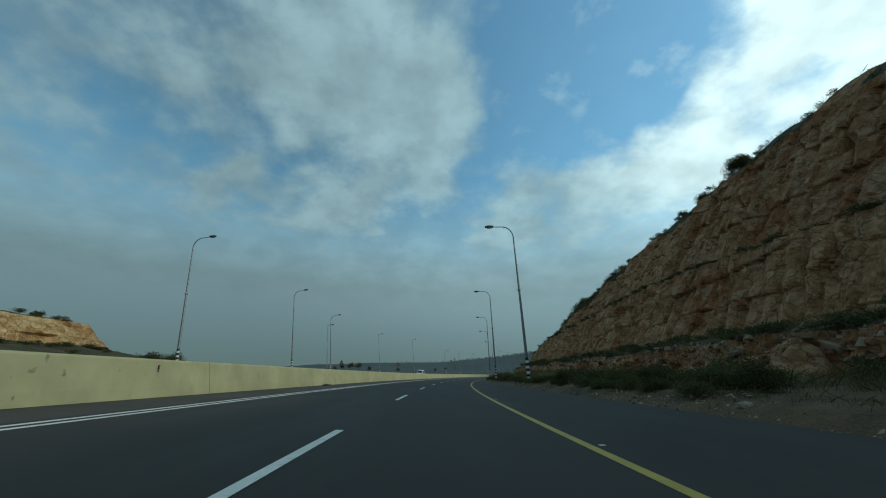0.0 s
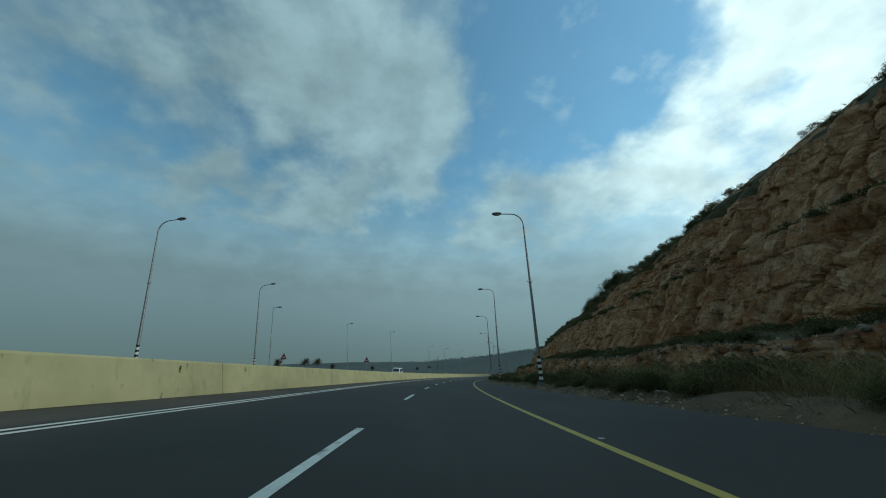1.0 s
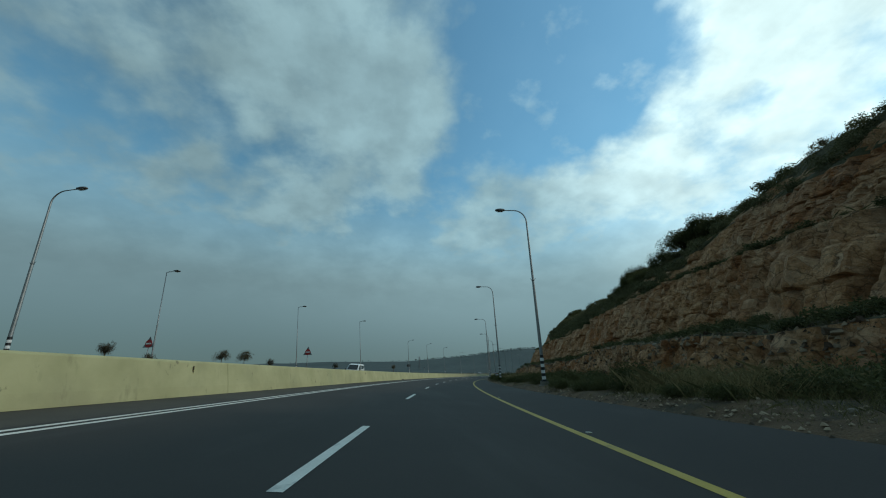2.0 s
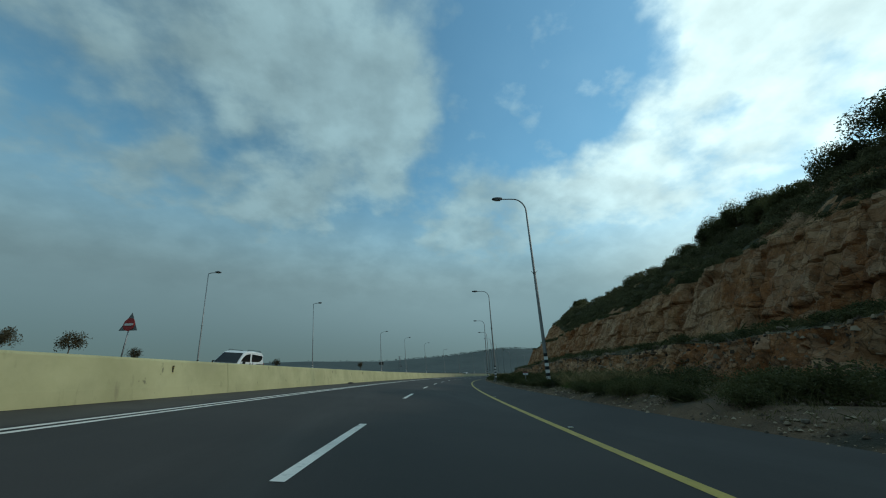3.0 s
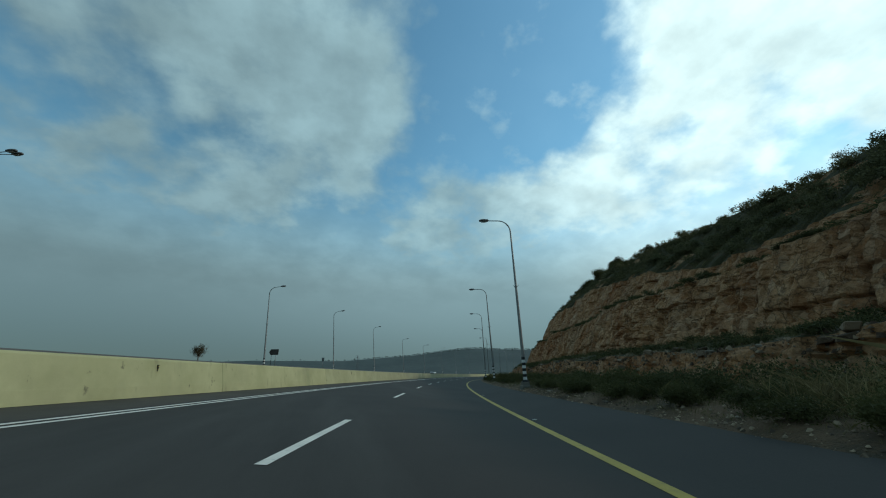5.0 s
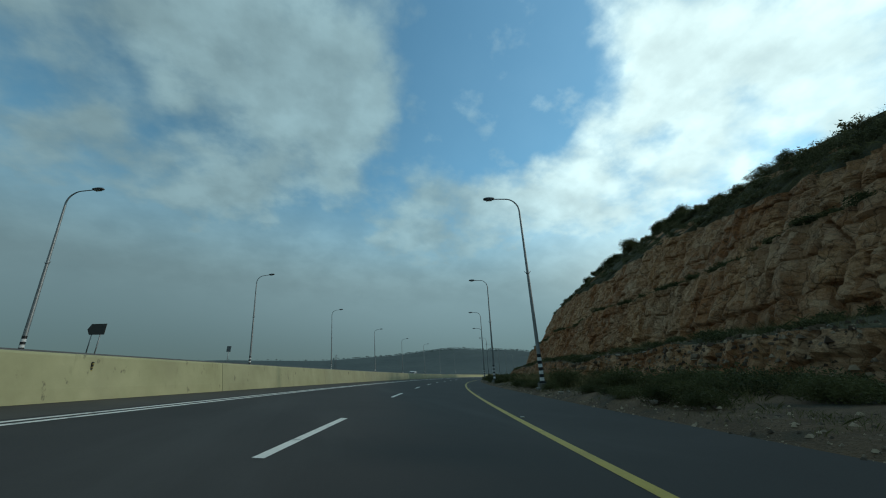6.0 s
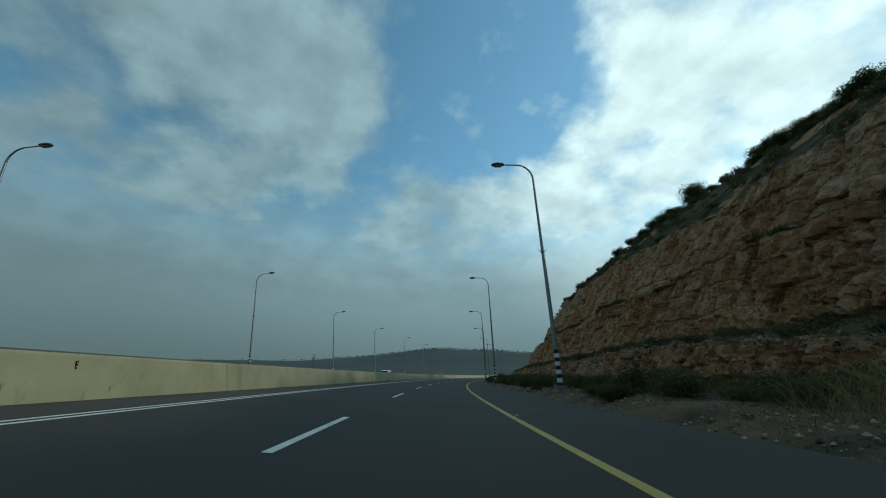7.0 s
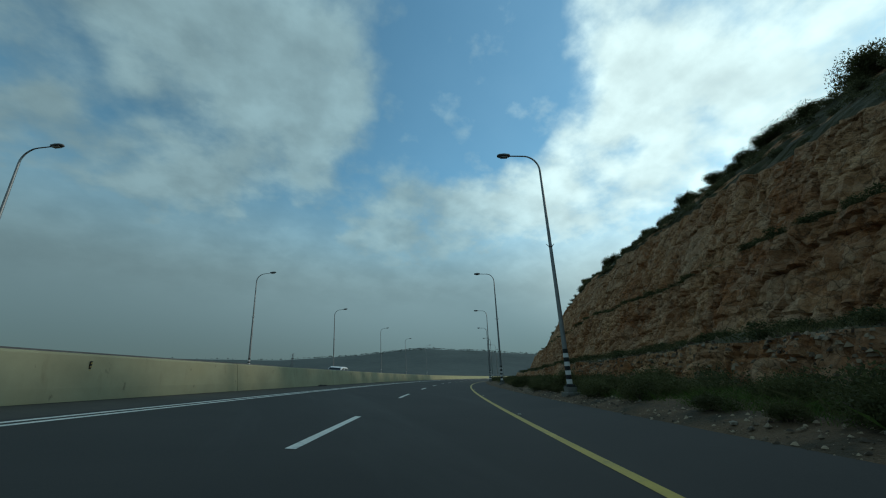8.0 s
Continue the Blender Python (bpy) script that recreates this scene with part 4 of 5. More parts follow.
# shrubs of the verge, thick but with bare stretches
BARE = [(2, 8), (21.5, 24), (31, 34), (79, 84), (94.5, 98), (118, 122), (153, 162.5), (169, 172.5), (184, 191), (196, 201), (215, 217)]
s = 9.0
while s < 245:
    bare = any(a < s < b for a, b in BARE)
    for lane in ((6.3, 7.3) if not bare else (8.2,)):
        if rng.random() < 0.88:
            sz = rng.uniform(0.6, 1.1) * (1.0 if lane > 7 else 0.75)
            ss_, ll = s + rng.uniform(-0.7, 0.7), lane + rng.uniform(-0.4, 0.4)
            bush(BUSHES[rng.randrange(4)], at(ss_, ll, surface_z(ss_, ll) - 0.03), sz, "low dark green shrub on the stony verge", "verge shrubs", rng.uniform(0.7, 1.0))
    s += 2.15
s = 6.0
while s < 236:
    if not any(a < s < b for a, b in BARE) and rng.random() < 0.72 and min(abs(s - q) for q in RIGHT_LAMPS) > 0.8:
        ll = rng.uniform(5.75, 6.25)
        bush(BUSHES[rng.randrange(4)], at(s, ll, surface_z(s, ll) - 0.03), rng.uniform(0.4, 0.72), "low rounded green shrub close to the asphalt", "verge shrubs", rng.uniform(0.7, 0.95))
    s += 1.55
spots = []
for _ in range(560):
    sp, lp = rng.uniform(4, 330), rng.uniform(7.6, 11.9)
    if sp > 245:
        lp = rng.uniform(6.6, 11.9)
    if any(a < sp < b for a, b in BARE) and lp < 9.8:
        lp += 1.6
    spots.append((at(sp, lp, surface_z(sp, lp) - 0.05), rng.uniform(0.55, 1.15), rng.uniform(0.75, 1.1)))
scrub("ditch_scrub", spots, "dense dark green scrub along the ditch", (3, 4))
spots = []
for _ in range(620):
    spots.append((on_cut(rng.uniform(4, 300), 11.4 + 6.6 * rng.random() ** 1.6), rng.uniform(0.35, 0.75), rng.uniform(0.6, 0.95)))
for _ in range(620):
    spots.append((on_cut(rng.uniform(4, 300), rng.uniform(43.9, 46.0)), rng.uniform(0.3, 0.75), rng.uniform(0.45, 0.9)))
scrub("bench_scrub", spots, "dark green scrub along the rock benches")
spots = []
for lo, hi, n, small_, big_ in ((84, 172, 640, 0.5, 1.15), (196, 335, 380, 0.5, 1.1), (172, 196, 90, 0.5, 1.1), (60, 84, 70, 0.5, 1.1), (6, 60, 45, 0.4, 0.8)):
    for _ in range(n):
        spots.append((on_cut(rng.uniform(lo, hi), rng.uniform(88.5, 102.2)), rng.uniform(small_, big_), rng.uniform(0.75, 1.2)))
scrub("slope_scrub", spots, "olive-green scrub over the upper slope", (0, 1, 2, 3), OLIVE_LEAF)
s = 10.0
while s < 300:
    if rng.random() < (0.12 if s < 75 else 0.55):
        kind = DRY[rng.randrange(2)] if rng.random() < 0.4 else BUSHES[rng.randrange(4)]
        bush(kind, on_cut(s, rng.uniform(99, 102)), rng.uniform(0.5, 1.0), "small scrubby bush on the cliff's crest", "crest bushes", 1.1)
    s += 4.4
for sp, row, sz in ((33.0, 101.4, 1.7), (41.0, 101.4, 1.2), (96.0, 101, 2.7), (99.5, 99, 2.4), (93.0, 101, 2.6), (102.5, 96, 1.9), (90.0, 100, 2.2), (107, 99, 1.8), (137.5, 100, 1.7), (108.5, 101.5, 2.0), (112.0, 101.5, 2.3), (115.5, 101.5, 2.5), (119.0, 101.5, 2.1), (123.0, 101.5, 1.5),
                    (210.5, 101.5, 1.6), (218.5, 101.5, 1.7), (232.0, 101.8, 2.8), (236.5, 101, 1.7), (241.0, 101, 1.5), (203.0, 101.5, 1.8), (255.0, 101, 1.8), (283.0, 101, 1.9)):
    bush(BIG[rng.randrange(2)], on_cut(sp, row) - Vector((0, 0, 0.15)), sz, "large dark evergreen bush on the cliff's crest", "crest bushes", 1.15)


for k in range(30):
    sp = 199.0 + k * 3.6 + rng.uniform(-1.4, 1.4)
    bush(BIG[rng.randrange(2)], on_cut(sp, rng.uniform(100.5, 102)) - Vector((0, 0, 0.15)), rng.uniform(0.9, 1.9), "rounded dark evergreen bush on the cliff's crest", "crest bushes", rng.uniform(0.9, 1.2))


def grass(name, count, sampler, height, label, seed, material=GRASS, spread=0.14):
    """Blades of grass and weeds, in tufts."""
    g = random.Random(seed)
    verts, faces = [], []
    for _ in range(count):
        base, hgt = sampler(g)
        hgt *= height
        for _ in range(8):
            a = g.uniform(0, 6.28)
            o = Vector((g.gauss(0, spread), g.gauss(0, spread), -0.02))
            w = Vector((math.cos(a), math.sin(a), 0)) * 0.0045 * (0.6 + hgt)
            lean = Vector((g.gauss(0, 0.5), g.gauss(0, 0.5), 1)) * hgt * g.uniform(0.3, 1.1)
            n = len(verts)
            p = base + o
            verts += [p - w, p + w, p + lean * 0.55 + w * 0.8, p + lean + Vector((lean.x, lean.y, 0)) * 0.5, p + lean * 0.55 - w * 0.8]
            faces.append((n, n + 1, n + 2, n + 3, n + 4))
    return tagged(mesh_object(name, verts, faces, material), label, "grass", kind="stuff")


def verge_spot(g):
    s, l = g.uniform(2, 260), 6.1 + 6.0 * g.random() ** 0.8
    if any(a < s < b for a, b in BARE) and l < 8.4:
        l += 2.4
    return at(s, min(l, 12.2), surface_z(s, min(l, 12.2))), g.uniform(0.3, 1.0)


grass("verge_grass", 12000, verge_spot, 0.62, "rough green and straw-coloured verge grass", 11)
grass("bench_grass", 6500, lambda g: (on_cut(g.uniform(4, 280), g.uniform(11.0, 18.4)), g.uniform(0.3, 1.0)), 0.65, "rough grass along the first rock bench", 12)
grass("upper_grass", 3500, lambda g: (on_cut(g.uniform(4, 290), g.choice((g.uniform(42.4, 45.0), g.uniform(88, 101.5), g.uniform(98, 102)))), g.uniform(0.3, 1.0)), 0.6,
      "thin grass on the upper ledges", 13)
grass("slope_grass", 5500, lambda g: (on_cut(g.uniform(62, 185), g.uniform(87.5, 102.2)), g.uniform(0.3, 1.0)), 0.75, "rough olive grass over the upper slope", 15, GRASS, 0.3)


FRESH = leafy("fresh_grass", (0.05, 0.09, 0.015), (0.12, 0.17, 0.04), 0.5, 0.3)


def weed_spot(g):
    s, l = g.uniform(2, 200), 5.3 + 1.5 * g.random() ** 0.8
    return at(s, l, surface_z(s, l)), g.uniform(0.3, 1.0)


def straw_spot(g):
    a, c = g.choice(((26, 46), (26, 46), (94, 103), (174, 187), (60, 66), (130, 136)))
    s, l = g.uniform(a, c), g.uniform(6.6, 9.4)
    return at(s, l, surface_z(s, l)), g.uniform(0.4, 1.0)


grass("roadside_weeds", 5000, weed_spot, 0.2, "short weeds at the asphalt's edge", 16, GRASS, 0.08)
grass("fresh_grass", 1500, lambda g: (lambda s, l: (at(s, l, surface_z(s, l)), g.uniform(0.4, 1.0)))(g.uniform(90.5, 97), g.uniform(6.2, 8.6)), 0.4, "fresh bright green grass patch on the verge", 18, FRESH, 0.12)
grass("fresh_grass", 2200, lambda g: (lambda s, l: (at(s, l, surface_z(s, l)), g.uniform(0.4, 1.0)))(g.uniform(204, 222), g.uniform(6.0, 10.5)), 0.42, "fresh green grass between the verge shrubs", 20, FRESH, 0.14)
grass("straw_grass", 3600, straw_spot, 1.05, "tall straw-coloured dry grass on the verge", 17, STRAW, 0.2)
grass("far_grass", 2500, lambda g: (lambda s, l: (at(s, l, surface_z(s, l)), g.uniform(0.3, 1.0)))(g.uniform(10, 300), g.uniform(-27, -19)), 0.5, "dry grass beyond the far carriageway", 14)


# ---- loose stones ----
def stone_mesh(seed):
    g = random.Random(seed)
    bm = bmesh.new()
    bmesh.ops.create_icosphere(bm, subdivisions=1, radius=1.0)
    for v in bm.verts:
        v.co *= g.uniform(0.65, 1.15)
        v.co.z *= 0.65
    me = bpy.data.meshes.new("stone")
    bm.to_mesh(me)
    bm.free()
    me.materials.append(STONE)
    return me


STONE = surface("pale_stone", (0.13, 0.105, 0.08), (0.32, 0.27, 0.21), 0.9, 3, 20, 0.5, 0.03, per_object=0.4)
GRAVEL = surface("mixed_gravel", (0.07, 0.048, 0.032), (0.36, 0.27, 0.18), 0.9, 3, 20, 0, per_island=0.6)
STONES = [stone_mesh(k) for k in range(6)]
for k in range(260):
    sp = rng.uniform(4, 240)
    ob = new("stone", STONES[k % 6])
    if k % 3 == 0:
        p, r = on_cut(sp, rng.uniform(9.8, 11.6)), rng.uniform(0.07, 0.2)
    else:
        lp = 5.35 + abs(rng.gauss(0, 0.9))
        p, r = at(sp, lp, surface_z(sp, lp)), rng.uniform(0.03, 0.09) * (1.6 if rng.random() < 0.12 else 1)
    ob.matrix_basis = Matrix.Translation(p + Vector((0, 0, r * 0.2))) @ Matrix.Rotation(rng.uniform(0, 6.28), 4, "Z") @ Matrix.Diagonal((r, r * rng.uniform(0.7, 1.3), r, 1))
    tagged(ob, "loose pale limestone lump" if k % 3 == 0 else "small pale stone at the asphalt's edge", "stone", "loose stones")


def gravel():
    g = np.random.default_rng(8)
    n = 20000
    s = g.uniform(0, 235, n)
    l = 5.08 + np.abs(g.normal(0, 0.8, n))
    z = np.array([surface_z(a, b) for a, b in zip(s, l)])
    c = at_many(s, l, z)
    r = 0.010 + 0.055 * g.random(n) ** 4
    base = np.array([(1, 0, -0.1), (0.1, 0.95, -0.1), (-1, 0.1, -0.1), (-0.1, -0.9, -0.1), (0.35, 0.1, 0.55), (-0.3, -0.1, 0.6)])
    a = g.uniform(0, 6.28, n)
    rot = np.stack([np.stack([np.cos(a), -np.sin(a), 0 * a], -1), np.stack([np.sin(a), np.cos(a), 0 * a], -1), np.stack([0 * a, 0 * a, 1 + 0 * a], -1)], 1)
    v = np.einsum("nij,kj->nki", rot, base) * r[:, None, None] * g.uniform(0.7, 1.3, (n, 6, 1)) + c[:, None]
    i = np.arange(n)[:, None] * 6
    f = np.concatenate([i + np.array(q)[None] for q in ((0, 1, 4), (1, 5, 4), (1, 2, 5), (2, 3, 5), (3, 4, 5), (3, 0, 4))])
    return tagged(mesh_object("gravel", v.reshape(-1, 3), f, GRAVEL), "pale gravel scattered along the asphalt's edge", "gravel", kind="stuff")


gravel()

# ---- kilometre marker ----
SIGN_WHITE = surface("sign_white", (0.70, 0.70, 0.68), (0.80, 0.80, 0.78), 0.4, 5, 40, 0)
SIGN_RED = surface("sign_red", (0.36, 0.025, 0.025), (0.48, 0.04, 0.035), 0.4, 5, 40, 0)
SIGN_BACK = surface("sign_back_grey", (0.16, 0.165, 0.165), (0.24, 0.245, 0.245), 0.5, 5, 40, 0, metal=0.4)
SIGN_DARK = surface("sign_dark_brown", (0.05, 0.04, 0.035), (0.08, 0.065, 0.055), 0.5, 5, 40, 0)


def text_part(body, size, material, parent, m):
    cu = bpy.data.curves.new("lettering", "FONT")
    cu.body, cu.size, cu.align_x, cu.align_y, cu.extrude = body, size, "CENTER", "CENTER", 0.002
    cu.materials.append(material)
    ob = new("lettering", cu)
    ob.parent = parent
    ob.matrix_basis = m
    return ob


def km_marker():
    root = tagged(new("kilometre_marker"), "small white kilometre plate with red top on a post", "road sign")
    bm = bmesh.new()
    tube(bm, [(0, 0.03, -0.2), (0, 0.03, 0.95)], 0.03, 10)
    part("post", bm, GALV, root)
    bm = bmesh.new()
    box(bm, (0.46, 0.02, 0.27), (0, 0, 0.84), 0.008)
    part("plate", bm, BLACK_PAINT, root)
    bm = bmesh.new()
    box(bm, (0.41, 0.01, 0.16), (0, -0.012, 0.80), 0.0)
    part("face", bm, SIGN_WHITE, root, "white number panel")
    bm = bmesh.new()
    box(bm, (0.41, 0.01, 0.05), (0, -0.012, 0.93), 0.0)
    part("strip", bm, SIGN_RED, root, "dark red strip")
    text_part("81", 0.17, BLACK_PAINT, root, pose(0, -0.019, 0.80, 90, 0, 0))
    return root


km = km_marker()
km.matrix_basis = stand(105.8, 6.05, surface_z(105.8, 6.05), 4) @ Matrix.Scale(0.9, 4)


# ---- signs beyond the barrier ----
def no_entry_sign(s, l, top):
    root = tagged(new("no_entry_sign"), "red round no-entry sign before a grey triangular back", "road sign", "no-entry signs")
    z = surface_z(s, l)
    h = top - z
    bm = bmesh.new()
    tube(bm, [(0, 0.04, -0.2), (0, 0.04, h - 0.1)], 0.04, 10)
    part("post", bm, GALV, root)
    bm = bmesh.new()
    tri = [(-0.62, h - 1.02), (0.62, h - 1.02), (0.0, h + 0.05)]
    f = bm.faces.new([bm.verts.new((x, 0, zz)) for x, zz in tri])
    ex = bmesh.ops.extrude_face_region(bm, geom=[f])
    bmesh.ops.translate(bm, vec=(0, -0.02, 0), verts=[v for v in ex["geom"] if isinstance(v, bmesh.types.BMVert)])
    bmesh.ops.recalc_face_normals(bm, faces=bm.faces)
    part("triangle", bm, SIGN_BACK, root, "bare grey triangular plate")
    bm = bmesh.new()
    bmesh.ops.create_cone(bm, cap_ends=True, segments=28, radius1=0.38, radius2=0.38, depth=0.02, matrix=pose(0, -0.04, h - 0.66, 90, 0, 0))
    disc = part("disc", bm, SIGN_RED, root, "red disc")
    bm = bmesh.new()
    box(bm, (0.56, 0.008, 0.13), (0, -0.056, h - 0.66), 0.0)
    part("bar", bm, SIGN_WHITE, disc, "white bar")
    root.matrix_basis = stand(s, l, z, -6)


no_entry_sign(98.6, -18.9, 4.85)
no_entry_sign(86.2, -29.4, 5.05)


def arrow_board(s, l, top):
    root = tagged(new("direction_board"), "dark arrow-shaped direction board on two posts", "road sign")
    z = surface_z(s, l)
    h = top - z
    for dx in (-0.35, 0.35):
        bm = bmesh.new()
        tube(bm, [(dx, 0.05, -0.2), (dx, 0.05, h - 0.1)], 0.04, 8)
        part("post", bm, GALV, root)
    bm = bmesh.new()
    pts = [(-0.75, h - 0.4), (-0.5, h - 0.8), (0.72, h - 0.8), (0.72, h), (-0.5, h)]
    f = bm.faces.new([bm.verts.new((x, 0, zz)) for x, zz in pts])
    ex = bmesh.ops.extrude_face_region(bm, geom=[f])
    bmesh.ops.translate(bm, vec=(0, -0.03, 0), verts=[v for v in ex["geom"] if isinstance(v, bmesh.types.BMVert)])
    bmesh.ops.recalc_face_normals(bm, faces=bm.faces)
    part("board", bm, SIGN_DARK, root)
    root.matrix_basis = stand(s, l, z, -4)


arrow_board(181.1, -25.4, 5.0)


def small_sign(s, l, top):
    root = tagged(new("small_sign"), "small dark rectangular sign seen on a post", "road sign")
    z = surface_z(s, l)
    h = top - z
    bm = bmesh.new()
    tube(bm, [(0, 0.04, -0.2), (0, 0.04, h)], 0.035, 8)
    part("post", bm, GALV, root)
    bm = bmesh.new()
    box(bm, (0.5, 0.025, 0.62), (0, 0, h - 0.31), 0.01)
    part("plate", bm, SIGN_BACK, root)
    root.matrix_basis = stand(s, l, z, -5)


small_sign(194.0, -23.4, 4.4)


# ---- small bare trees beyond the far carriageway ----
ROUND_CROWN = [leaf_mesh("crown", 30, 1500, 0.05, LEAF_DRY, 31, 0.9, 2)[0], leaf_mesh("crown", 26, 1300, 0.05, LEAF_DRY, 32, 0.8, 2)[0]]


def small_tree(s, l, height, label="small round bare-twigged tree on the verge"):
    root = tagged(new("small_tree"), label, "tree", "verge trees")
    z = surface_z(s, l)
    bm = bmesh.new()
    tube(bm, [(0, 0, -0.2), (0.05, 0, height * 0.3), (0.02, 0.04, height * 0.55)], [0.07, 0.055, 0.04], 8)
    for k in range(7):
        a = k * 0.9
        tube(bm, [(0.03, 0.02, height * (0.42 + 0.015 * k)), (0.3 * math.cos(a), 0.3 * math.sin(a), height * 0.65), (0.55 * math.cos(a), 0.55 * math.sin(a), height * (0.8 + 0.02 * k))],
             [0.03, 0.02, 0.008], 5)
    part("trunk", bm, BARK, root)
    c = new("crown", ROUND_CROWN[rng.randrange(2)])
    c.parent = root
    c.matrix_basis = Matrix.Translation((0, 0, height * 0.42)) @ Matrix.Diagonal((height * 0.36, height * 0.36, height * 0.5, 1))
    root.matrix_basis = stand(s, l, z, rng.uniform(0, 360))


for sp, lp, hh in ((105.5, -35.5, 3.7), (110.3, -35.2, 3.9), (115.7, -33.9, 2.6), (146.9, -35.7, 2.9), (167.1, -26.0, 2.7), (78.8, -26.0, 1.9), (90.5, -33.0, 2.0)):
    small_tree(sp, lp, hh)


# ---- the low bluff beyond the far carriageway ----
def bluff():
    ss = np.arange(-30, 46.1, 0.4)
    fade = np.clip((44 - ss) / 4.0, 0, 1) ** 0.6
    prof = [(-26.0, 1.9, 0), (-31, 2.7, 0), (-36, 3.7, 0), (-39, 4.3, 0), (-39.6, 4.6, 1)]
    prof += [(-39.8 - 1.8 * k / 12, 4.7 + 2.5 * k / 12, 1) for k in range(13)]
    prof += [(-42.5, 7.4, 0), (-46, 7.9, 0), (-55, 8.2, 0), (-75, 7.5, 0), (-110, 0.5, 0)]
    l = np.array([p[0] for p in prof])[:, None] + 0 * ss
    z = np.array([p[1] for p in prof])[:, None] + 0 * ss
    kind = np.array([p[2] for p in prof])[:, None] + 0 * ss
    s2 = np.broadcast_to(ss, l.shape)
    out = kind * (1.3 * fbm(s2 / 4, z / 3, 51, 4) + 0.7 * (_hash(np.floor(z / 1.1), np.floor(s2 / 1.7), 52) - 0.5))
    l = l + out
    z = 1.7 + (z - 1.7) * fade + (1 - kind) * 0.5 * fbm(s2 / 3, l / 3, 53)
    pts = at_many(s2, l, z)
    me = bpy.data.meshes.new("bluff")
    me.from_pydata(pts.reshape(-1, 3).tolist(), [], grid_faces(*l.shape, True).tolist())
    me.materials.append(SUNLIT_OCHRE_ROCK)
    me.materials.append(SCRUB_GROUND)
    me.polygons.foreach_set("material_index", (kind[:-1, :-1] != 1).astype(np.int32).reshape(-1))
    me.update()
    return tagged(new("bluff", me), "low ochre limestone bluff with scrub on top", "bluff", kind="structure"), pts


bluff_ob, BLUFF = bluff()
for k in range(8):
    c = rng.randrange(40, BLUFF.shape[1] - 4)
    r = rng.choice((1, 2, 3, 3, 18, 19, 19, 20))
    bush(BUSHES[rng.randrange(4)], Vector(BLUFF[r, c]), rng.uniform(0.5, 1.1), "grey-green shrub on the low bluff", "bluff shrubs", 0.8)
for sp, lp, sz in ((44.5, -38.5, 2.2), (47.5, -37.5, 2.4), (46, -41, 2.0), (50, -36, 1.3), (42.5, -37, 1.7)):
    bush(BIG[rng.randrange(2)], at(sp, lp, 1.9), sz, "rounded green bush beside the low bluff", "bluff shrubs", 1.1)


# ---- vehicles on the far carriageway ----
CAR_WHITE = surface("white_car_paint", (0.72, 0.73, 0.72), (0.80, 0.81, 0.80), 0.25, 1, 30, 0, spec=0.5)
CAR_GLASS = surface("dark_car_glass", (0.010, 0.012, 0.014), (0.018, 0.020, 0.022), 0.06, 1, 20, 0, spec=0.6)
RUBBER = surface("black_rubber", (0.012, 0.012, 0.012), (0.025, 0.025, 0.025), 0.8, 3, 40, 0.1, 0.003)
HEADLIGHT = surface("clear_headlight", (0.5, 0.5, 0.5), (0.7, 0.7, 0.7), 0.1, 5, 20, 0, metal=0.5)
TAIL_RED = surface("red_tail_lamp", (0.25, 0.01, 0.01), (0.35, 0.02, 0.02), 0.2, 5, 20, 0)


def panel(bm, pts, x, thick):
    f = bm.faces.new([bm.verts.new((x, y, z)) for y, z in pts])
    ex = bmesh.ops.extrude_face_region(bm, geom=[f])
    bmesh.ops.translate(bm, vec=(thick, 0, 0), verts=[v for v in ex["geom"] if isinstance(v, bmesh.types.BMVert)])
    bmesh.ops.recalc_face_normals(bm, faces=bm.faces)
    return bm


